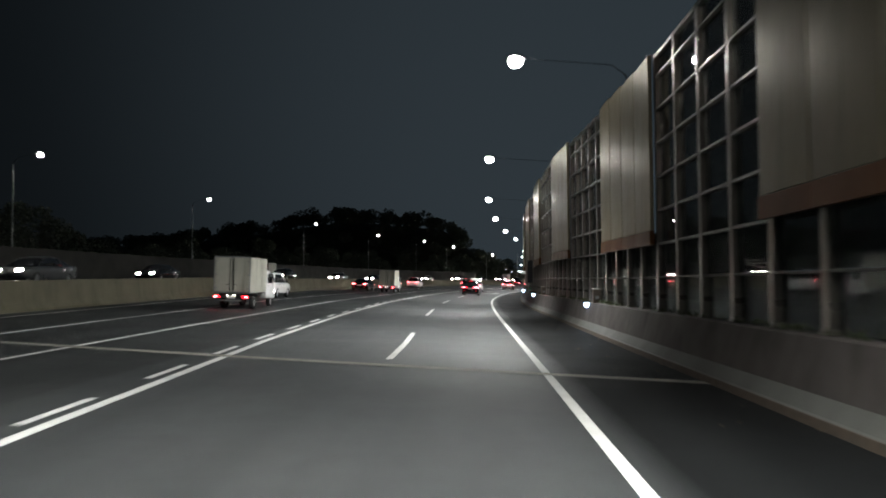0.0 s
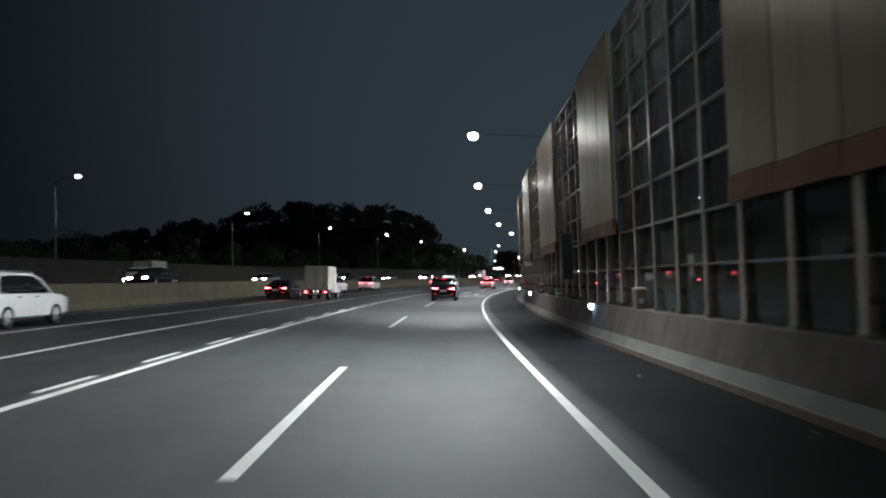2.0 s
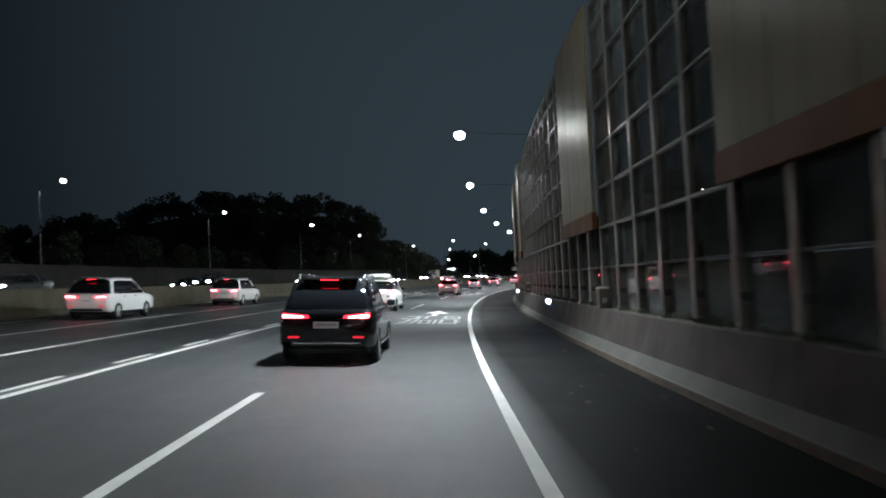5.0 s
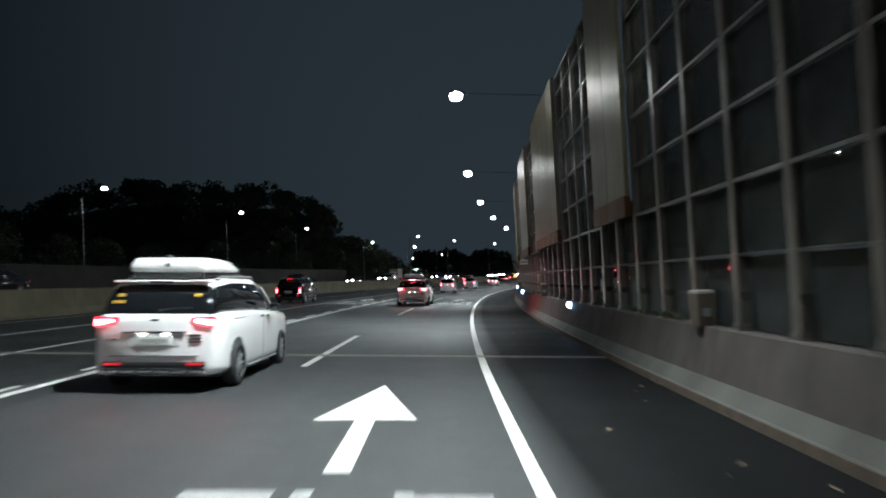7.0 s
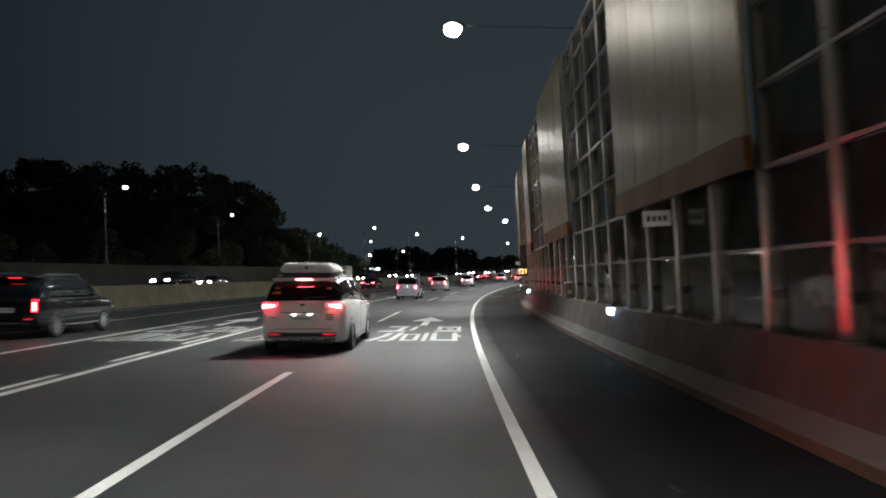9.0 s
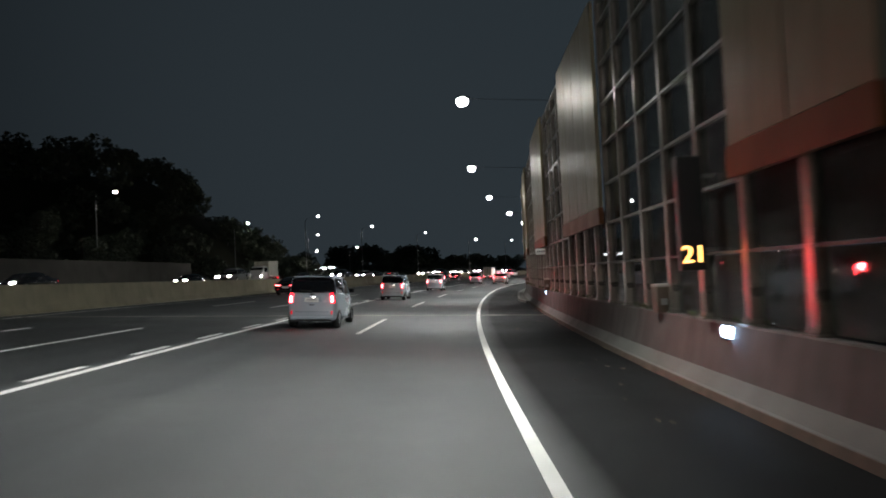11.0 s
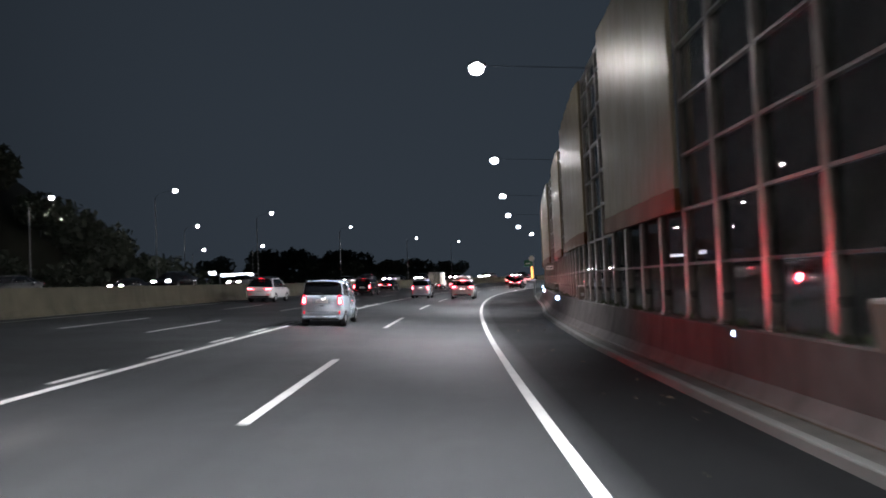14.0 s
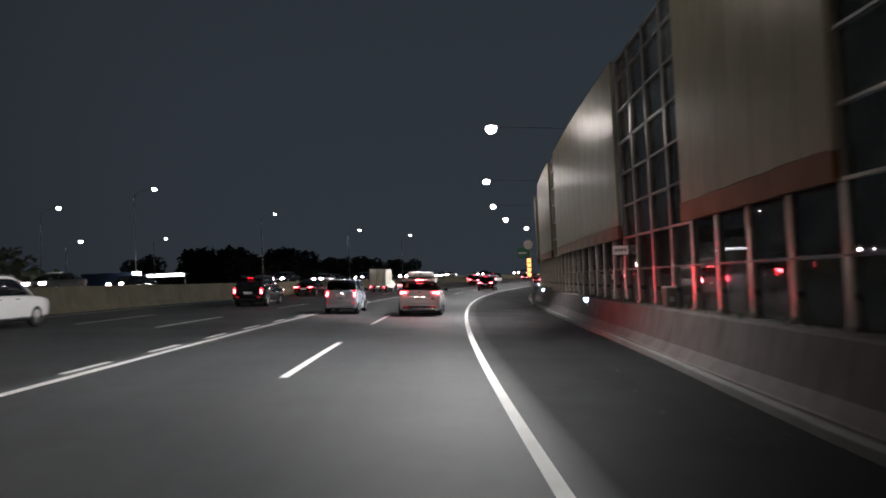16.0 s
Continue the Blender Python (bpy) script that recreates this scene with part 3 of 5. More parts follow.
# stations of posts that fix the rhythm, and the number of bays between them
POST_AT = [16.89, 41.22, 53.14, 70.22, 101.16, 111.19, 125.05, 142.34, 179.64, 197.26, 235.78]
POST_NO = [0, 14, 21, 31, 49, 55, 63, 73, 94, 104, 126]


def post_s(k):
    """The station of post k."""
    if k < 0:
        return POST_AT[0] + 1.738 * k
    if k > POST_NO[-1]:
        return POST_AT[-1] + 1.752 * (k - POST_NO[-1])
    return float(np.interp(k, POST_NO, POST_AT))


def post_k(s):
    """The number of the post nearest to station s."""
    return min(range(-40, 260), key=lambda k: abs(post_s(k) - s))


SHEETS = [(-24.0, -17.0), (-10.5, -3.2), (3.5, 12.3), (18.7, 26.3), (33.4, 41.2), (48.9, 55.2), (61.6, 68.2), (75.3, 82.8), (90.8, 96.0), (116.3, 120.3), (127.2, 134.6),
          (140.2, 147.3), (155.2, 162.6), (168.6, 173.4), (181.6, 188.8), (195.3, 203.3), (210.9, 217.3), (223.0, 229.8), (236.4, 243.9), (250.3, 257.6),
          (264.5, 281.8), (285.2, 297.0), (304.0, 311.0), (318.0, 326.0), (333.0, 341.0), (348.0, 420.0)]
SPANS, last = [], post_k(-30.0)
for a, b in SHEETS:
    a, b = post_k(a), post_k(b)
    SPANS += [(last, a, False), (a, b, True)]
    last = b


def mesh_of(bm, name, mat):
    me = bpy.data.meshes.new(name)
    bm.to_mesh(me)
    bm.free()
    me.materials.append(mat)
    return me


def post_bm(height):
    """An H beam with a base plate and a square sleeve round its foot."""
    bm = bmesh.new()
    box(bm, (-0.085, 0, height / 2), (0.016, 0.175, height), 0.004)
    box(bm, (0.085, 0, height / 2), (0.016, 0.175, height), 0.004)
    box(bm, (0, 0, height / 2), (0.16, 0.013, height))
    box(bm, (0, 0, 0.0125), (0.34, 0.34, 0.025), 0.004)
    box(bm, (0, 0, 0.53), (0.205, 0.205, 0.98), 0.012)
    foot = []
    for z, w in ((0.02, 0.12), (0.05, 0.12), (0.11, 0.098)):
        foot.append([Vector((x * w - 0.01, y * w, z)) for x, y in ((-1, -1), (1, -1), (1, 1), (-1, 1))])
    loft(bm, foot)
    return bm


POST_ME = mesh_of(post_bm(TOP - 1.0), "post", POST)
ROWS = [(1.03, 1.98), (2.04, 2.97), (3.03, 3.95), (4.01, 4.95), (5.01, 5.95), (6.01, 6.95), (7.01, 7.95), (8.01, 8.56)]
_made = {}


def tall(s, z):
    """Heights on the barrier, which is lower where it begins."""
    return 1.03 + (z - 1.03) * float(np.interp(s, [20, 33, 44], [0.83, 0.92, 1.0]))


def bay_mesh(kind, w, h):
    key = (kind, round(w, 2), round(h, 2))
    if key not in _made:
        if kind == "pane":
            _made[key] = mesh_of(block((0, 0, 0), (0.018, w, h), 0.003), "pane", PANE)
        elif kind in ("rail", "low_rail"):
            _made[key] = mesh_of(block((0, 0, 0), (0.09, w, h), 0.006), "rail", RAIL if kind == "rail" else RAIL_LOW)
        elif kind == "panel":
            bm = bmesh.new()
            n, rings = 8, []
            for z in (-h / 2, -h / 2 + 0.01, h / 2 - 0.01, h / 2):
                e = 0.008 if abs(z) > h / 2 - 0.005 else 0
                front = [(-0.05 - 0.010 * math.sin(math.pi * i / n) + e, (i / n - 0.5) * w, z) for i in range(n + 1)]
                rings.append(front + [(0.04, w / 2, z), (0.04, -w / 2, z)])
            loft(bm, rings)
            _made[key] = mesh_of(bm, "panel", BEIGE)
        elif kind == "band":
            _made[key] = mesh_of(block((-0.02, 0, 0), (0.12, w, h), 0.01), "band", BROWN)
    return _made[key]


for a, b, sheet in SPANS:
    mid = (post_s(a) + post_s(b)) / 2
    base = stand(mid, wall_d(mid), 0, bank=False)
    back = base.inverted()
    if sheet:
        ob = empty("noise_barrier", base, "noise barrier of tall beige metal sheets above a brown band on grey posts", "noise barrier", "bays of the noise barrier", "structure")
    else:
        ob = empty("noise_barrier", base, "noise barrier of clear panes between grey steel posts and rails", "noise barrier", "bays of the noise barrier", "structure")
    for i in range(a, b):
        s, w = post_s(i), post_s(i + 1) - post_s(i)
        m = s + w / 2
        share("post", POST_ME, ob, back @ stand(s, wall_d(s), 1.01, bank=False) @ Matrix.Diagonal((1, 1, tall(s, 2.03) - 1.03, 1)))
        here = back @ stand(m, wall_d(m), 0, bank=False)
        drop, head = Matrix.Translation, tall(m, TOP)
        for k, (z0, z1) in enumerate(ROWS[:2] if sheet else ROWS):
            z0, z1 = tall(m, z0), tall(m, 3.36 if sheet and k else z1)
            share("pane", bay_mesh("pane", w - 0.03, z1 - z0), ob, here @ drop((0.02, 0, (z0 + z1) / 2)))
            if k:
                share("rail", bay_mesh("low_rail" if k == 1 else "rail", w - 0.02, 0.04 if k == 1 else 0.05), ob, here @ drop((-0.03, 0, z0 - 0.03)))
        if sheet:
            low, high = tall(m, 2.98), tall(m, 3.40)
            share("panel", bay_mesh("panel", w - 0.05, head - high - 0.01), ob, here @ drop((-0.19, 0, (head + high + 0.01) / 2)))
            share("band", bay_mesh("band", w - 0.012, high - low), ob, here @ drop((-0.19, 0, (high + low) / 2)))
        else:
            share("rail", bay_mesh("rail", w - 0.02, 0.09), ob, here @ drop((-0.03, 0, head - 0.03)))

# ---- street lamps ----
def lamp_head(lens, parent, m):
    bm = bmesh.new()
    rings = []
    for y, w, z0, z1 in ((0, 0.05, -0.02, 0.05), (0.1, 0.13, -0.03, 0.08), (0.34, 0.18, -0.03, 0.12), (0.56, 0.15, -0.03, 0.08), (0.62, 0.08, -0.02, 0.03)):
        rings.append([Vector((x * w, y, z)) for x, z in ((-1, z0), (1, z0), (1, (z0 + z1) / 2), (0.6, z1), (-0.6, z1), (-1, (z0 + z1) / 2))])
    loft(bm, rings)
    bm.transform(m)
    head = part("lamp_head", bm, HOUSING, parent)
    # lens oversized to a globe, so its shape takes in the glare round the lamp
    bm = bmesh.new()
    loft(bm, [[m @ Vector((0.235 * math.cos(u) * math.cos(a), 0.34 + 0.26 * math.cos(u) * math.sin(a), -0.11 + 0.21 * math.sin(u))) for a in [2 * math.pi * i / 18 for i in range(18)]] for u in [math.pi * (i / 10 - 0.5) * 0.96 for i in range(11)]])
    part("lens", bm, lens, head, "bright white glowing lens swollen to the size of its glare")


def street_lamp(s, d, height, reach, side, lens, tint, group):
    """A pole with a curved arm that carries its head over the road; (s, d) is the head's place."""
    foot = d + side * reach
    base = stand(s, foot, 0, bank=False)
    base.translation.z = -1.6
    z0 = -1.6
    top = height - z0
    ob = empty("street_lamp", base, tint, "street lamp", group)
    part("pole", tube(bmesh.new(), [(0, 0, 0), (0, 0, 0.4), (0, 0, top - 0.9)], (0.11, 0.095, 0.065), 12), STEEL, ob)
    part("base_plate", block((0, 0, 0.015), (0.4, 0.4, 0.03), 0.006), STEEL, ob)
    pts = [(0, 0, top - 0.95), (-side * 0.15, 0, top - 0.55), (-side * 0.6, 0, top - 0.2), (-side * (reach - 0.34), 0, top + 0.06)]
    part("arm", tube(bmesh.new(), pts, (0.04, 0.026, 0.014, 0.011), 8), ARM, ob)
    m = Matrix.Translation((-side * (reach - 0.34), 0, top + 0.06)) @ pose(0, 0, 0, 0, 0, 90 * side) @ pose(0, 0, 0, 4, 0, 0)
    lamp_head(lens, ob, m)
    if lens is LENS:
        beam = bpy.data.lights.new("beam", "SPOT")
        beam.energy, beam.spot_size, beam.spot_blend, beam.shadow_soft_size, beam.color = BEAM, radians(133), 1.0, 0.2, (0.95, 1.0, 0.985)
        lit = new("beam", beam)
        eye = spot(s, d, height - 0.46, above=False)
        lit.matrix_basis = look(eye, spot(s, d - 5.0, 0))


RIGHT_S = [25.3, 45.6, 67.8, 88.6, 110.5, 131.4, 153.9, 174.5, 194.5, 215.1, 236.0, 256.8, 277.7, 298.5, 319.5, 339.2]
RIGHT_D = [0.23, -0.20, -0.24, -0.13, -0.08, -0.17, -0.15, -0.14, -0.21, -0.38, 0.09, 1.2, 1.67, 1.27, 0.58, -0.02]
for s, d in list(zip([-18.0, 3.8], [0.2, 0.2])) + list(zip(RIGHT_S, RIGHT_D)) + [(360, 0), (381, 0), (402, 0), (423, 0)]:
    street_lamp(s, d, 9.15, wall_d(s) + 0.75 - d, 1, LENS, "tall grey street lamp with a curved arm behind the noise barrier", "street lamps behind the noise barrier")


def pedestal(s):
    """A tapered concrete block with a chamfered cap and a steel hand-hole cover."""
    ob = empty("pedestal", stand(s, wall_d(s) - 0.20, 1.008, bank=False), "small tapered pale concrete pedestal on the parapet", "pedestal", "pedestals beside the lamps")
    rings = [[Vector((x * a, y * b, z)) for x, y in ((-1, -1), (1, -1), (1, 1), (-1, 1))] for z, a, b in ((0, 0.115, 0.17), (0.40, 0.125, 0.21), (0.47, 0.13, 0.22))]
    block_part = part("block", loft(bmesh.new(), rings), PEDESTAL, ob)
    part("cap", loft(bmesh.new(), [[Vector((x * a, y * b, z)) for x, y in ((-1, -1), (1, -1), (1, 1), (-1, 1))] for z, a, b in ((0.472, 0.125, 0.215), (0.50, 0.125, 0.215), (0.52, 0.11, 0.20))]), PEDESTAL_TOP, ob, "cap coloured paler for lamp light from above")
    part("cover", block((0, -0.19, 0.22), (0.12, 0.012, 0.16), 0.006), STEEL, block_part)


for s in RIGHT_S[:12]:
    pedestal(s + 1.8)
LEFT = [(-6, -41, 13.7), (30, -41, 13.7), (66.5, -41.6, 13.8), (103.8, -42.6, 14.0), (143, -41.3, 13.6), (177.5, -40.7, 13.5), (212.4, -41.5, 14.0), (248.6, -46.2, 14.0), (294, -37.8, 13.9), (321.1, -38.6, 13.7),
        (356.1, -41.3, 13.9), (383.3, -39.0, 12.6), (414.3, -42.6, 13.1), (297.9, -56.2, 12.3), (285.1, -46.9, 12.6), (326.0, -55.0, 13.0), (341.0, -65.0, 10.0), (359.5, -65.0, 11.4)]
for s, d, z in LEFT:
    street_lamp(s, d, z, 2.6, -1, LENS_FAR, "tall grey street lamp beyond the opposite carriageway", "street lamps of the opposite side")

# ---- median wall and the far side ----
median = sweep("wall_median", MEDIAN_WALL, [(MEDIAN + 0.36, 0), (MEDIAN + 0.34, 0.1), (MEDIAN + 0.2, 0.34), (MEDIAN + 0.1, 1.25), (MEDIAN - 0.1, 1.25), (MEDIAN - 0.3, 0.9), (MEDIAN - 0.78, 0.88), (MEDIAN - 0.78, -1.5), (MEDIAN + 0.36, -1.5)], S_ALL)
tagged(median, "yellowish concrete median barrier", "median barrier", kind="structure")
far_wall = sweep("wall_far", GREY_WALL, [(-42.9, -1), (-42.9, 3.3), (-43.3, 3.3), (-43.3, -1)], [s for s in S_ALL if -80 < s < 262])
tagged(far_wall, "low grey retaining wall beyond the opposite carriageway", "retaining wall", kind="structure")
# ---- vehicles (y forward from the rear bumper, standing on z = 0) ----
def ring(y, z0, z1, hw, cx=0.0, round_low=0.10, round_top=0.12, tumble=0.0):
    """A rounded cross-section of a car body, wider at mid height."""
    h = z1 - z0
    a, b = min(round_low, h * 0.45), min(round_top, h * 0.45)
    right = [(hw * 0.82, z0), (hw - a * 0.35, z0 + a * 0.35), (hw, z0 + a + 0.02), (hw - tumble * 0.45, z0 + h * 0.62), (hw - tumble - b * 0.06, z1 - b * 0.7), (hw - tumble - b * 0.4, z1 - b * 0.18), (hw - tumble - b * 1.1, z1)]
    return [Vector((x, y, z)) for x, z in right] + [Vector((-x, y, z)) for x, z in reversed(right)]


def wheel(parent, x, y, r, w, side):
    """A tyre and a rim with ten spokes."""
    prof = [(r * 0.66, -w / 2), (r * 0.9, -w / 2), (r * 0.98, -w * 0.36), (r, -w * 0.2), (r, w * 0.2), (r * 0.98, w * 0.36), (r * 0.9, w / 2), (r * 0.66, w / 2)]
    bm = bmesh.new()
    n = 28
    loft(bm, [[Vector((x + b, y + a * math.cos(2 * math.pi * k / n), r + a * math.sin(2 * math.pi * k / n))) for a, b in prof] for k in range(n + 1)], caps=False)
    bmesh.ops.remove_doubles(bm, verts=bm.verts, dist=0.001)
    wh = part("wheel", bm, TYRE, parent, "", True)
    bm = bmesh.new()
    out = x + side * w * 0.36
    tube(bm, [(out - side * 0.10, y, r), (out - side * 0.08, y, r)], (r * 0.66, r * 0.66), 28)
    for k in range(10):
        a = 2 * math.pi * k / 10
        box(bm, (out, y + r * 0.36 * math.cos(a), r + r * 0.36 * math.sin(a)), (0.025, r * 0.58, 0.035), 0.005, Matrix.Rotation(a, 4, "X"))
    tube(bm, [(out - 0.02, y, r), (out + 0.02, y, r)], (r * 0.15, r * 0.15), 14)
    part("rim", bm, RIM, wh, "bright alloy rim")


def plate(parent, y, z, w=0.5, x=0.0, sign=-1):
    p = part("number_plate", block((x, y, z), (w, 0.02, 0.13), 0.006), PLATE, parent, "white number plate")
    part("lettering", block((x, y + sign * 0.012, z), (w * 0.8, 0.004, 0.055)), PLATE_BAR, p)


def lens_block(c, size, side, slant):
    """A lamp lens: a rounded block, tapered towards the middle of the car, leaning with the body."""
    bm = block((0, 0, 0), size, min(size[0], size[2]) * 0.25)
    for v in bm.verts:
        if size[0] > size[2]:
            v.co.z *= 0.72 + 0.28 * side * v.co.x / (size[0] / 2)
        elif v.co.z > 0:
            v.co.x *= 0.8
    bm.transform(Matrix.Translation(c) @ Matrix.Rotation(side * slant, 4, "Y"))
    return bm


def build_car(name, label, paint, body, house, wheels, roof_from, pillars, lights, extra=None, brake=False, facing=True):
    """body: (y, z low, z high, half width); house: (y, z belt, z roof, half width low, half width high); wheels: (rear y, front y, radius, half track)."""
    ob = empty(name, Matrix(), label, "truck" if "truck" in name else ("van" if "van" in name else "car"), "traffic on the road")
    length = body[-1][0]
    part("body", loft(bmesh.new(), [ring(y, a, b, w) for y, a, b, w in body]), paint, ob, "", True)

    def section(y, off=0.0):
        ys = [h[0] for h in house]
        return [float(np.interp(y, ys, [h[i] for h in house])) for i in (1, 2, 3, 4)]

    def house_ring(y, z0, z1, w0, w1, off=0.0):
        h = z1 - z0
        right = [(w0 + off, z0), (w0 + (w1 - w0) * 0.55 + off, z0 + h * 0.55), (w1 + off, z0 + h * 0.88), (w1 * 0.93, z1 - h * 0.02 + off), (w1 * 0.6, z1 + 0.012 + off)]
        return [Vector((x, y, z)) for x, z in right] + [Vector((-x, y, z)) for x, z in reversed(right)]
    part("glazing", loft(bmesh.new(), [house_ring(*h) for h in house]), DARK_GLASS, ob, "dark tinted glass", True)
    r0, r1 = roof_from
    rings = []
    for y in sorted({r0 + (r1 - r0) * i / 8 for i in range(9)} | {h[0] for h in house if r0 < h[0] < r1}):
        z0, z1, w0, w1 = section(y)
        full = house_ring(y, z0, z1, w0, w1, 0.012)
        up = [full[2], full[3], full[4], full[5], full[6], full[7]]
        low = [Vector((v.x * 0.97, v.y, v.z - 0.035)) for v in up]
        rings.append(up + low[::-1])
    part("roof", loft(bmesh.new(), rings), paint, ob, "", True)
    for y0, y1, w in pillars:
        for side in (-1, 1):
            bm = bmesh.new()
            q = []
            for k in range(5):
                u = k / 4
                yy = y0 + (y1 - y0) * u
                b0, b1, w0, w1 = section(yy)
                z = section(y0)[0] + (section(y1)[1] - section(y0)[0]) * u * 0.95
                frac = min(1, max(0, (z - b0) / max(0.05, b1 - b0)))
                hw = w0 + (w1 - w0) * frac + 0.012
                q.append([Vector((side * hw, yy - w / 2, z)), Vector((side * hw, yy + w / 2, z)), Vector((side * (hw - 0.06), yy + w / 2, z)), Vector((side * (hw - 0.06), yy - w / 2, z))])
            loft(bm, q)
            part("pillar", bm, paint, ob)
    ry, fy, rad, track = wheels
    for y in (ry, fy):
        for side in (-1, 1):
            bm = bmesh.new()
            tube(bm, [(side * (track - 0.2), y, rad + 0.02), (side * (track + 0.075), y, rad + 0.02)], (rad * 1.16, rad * 1.16), 26)
            bmesh.ops.bisect_plane(bm, geom=bm.verts[:] + bm.edges[:] + bm.faces[:], plane_co=(0, 0, 0.2), plane_no=(0, 0, 1), clear_inner=True)
            part("wheel_arch", bm, BLACK, ob, "dark wheel arch")
            wheel(ob, side * (track + 0.01), y, rad, 0.22, side)
    zm = section(house[-2][0])[0]
    for side in (-1, 1):
        bm = block((side * (body[3][3] + 0.13), house[-2][0] - 0.25, zm + 0.11), (0.19, 0.11, 0.14), 0.04)
        mir = part("wing_mirror", bm, BLACK, ob)
        part("mirror_glass", block((side * (body[3][3] + 0.13), house[-2][0] - 0.318, zm + 0.11), (0.15, 0.006, 0.10), 0.002), DARK_GLASS, mir)
    for x, z, w, h, y, slant in lights:
        for side in (-1, 1):
            lens = part("tail_light", lens_block((side * x, y, z), (w, 0.12, h), side, slant), BRAKE if brake else TAIL, ob, "glowing red tail light")
            if w > h:
                part("bulb", lens_block((side * (x + w * 0.08), y - 0.012, z - h * 0.05), (w * 0.8, 0.12, h * 0.6), side, slant), BULB_BRAKE if brake else BULB, lens)
            else:
                part("bulb", lens_block((side * x, y - 0.012, z - h * 0.08), (w * 0.62, 0.12, h * 0.66), side, slant), BULB_BRAKE if brake else BULB, lens)
    part("underside", block((0, length / 2, 0.27), (body[3][3] * 1.7, length * 0.86, 0.12), 0.03), BLACK, ob)
    part("rear_bumper_insert", block((0, body[1][0] - 0.01, body[1][1] + 0.06), (body[1][3] * 1.5, 0.1, 0.1), 0.03), BLACK, ob)
    part("headlights", block((0, length - 0.2, 0.68), (body[-2][3] * 1.85, 0.12, 0.13), 0.03), HEAD, ob) if not facing else None
    if facing:
        for side in (-1, 1):
            part("headlight", block((side * body[-2][3] * 0.66, length - 0.18, 0.70), (0.30, 0.2, 0.13), 0.04), HEAD, ob, "lit headlight")
    if extra:
        extra(ob)
    return ob


VAN_BODY = [(0.0, 0.36, 1.06, 0.78), (0.06, 0.27, 1.16, 0.87), (0.5, 0.23, 1.20, 0.94), (2.0, 0.22, 1.17, 0.97), (3.6, 0.22, 1.10, 0.975), (4.5, 0.25, 1.02, 0.96), (4.95, 0.30, 0.88, 0.90), (5.11, 0.38, 0.72, 0.76)]
VAN_HOUSE = [(0.10, 1.15, 1.20, 0.80, 0.78), (0.24, 1.17, 1.43, 0.85, 0.77), (0.44, 1.18, 1.62, 0.88, 0.74), (1.2, 1.17, 1.69, 0.91, 0.77), (2.6, 1.10, 1.68, 0.93, 0.78), (3.15, 1.06, 1.59, 0.92, 0.75), (4.15, 1.01, 1.10, 0.91, 0.83)]


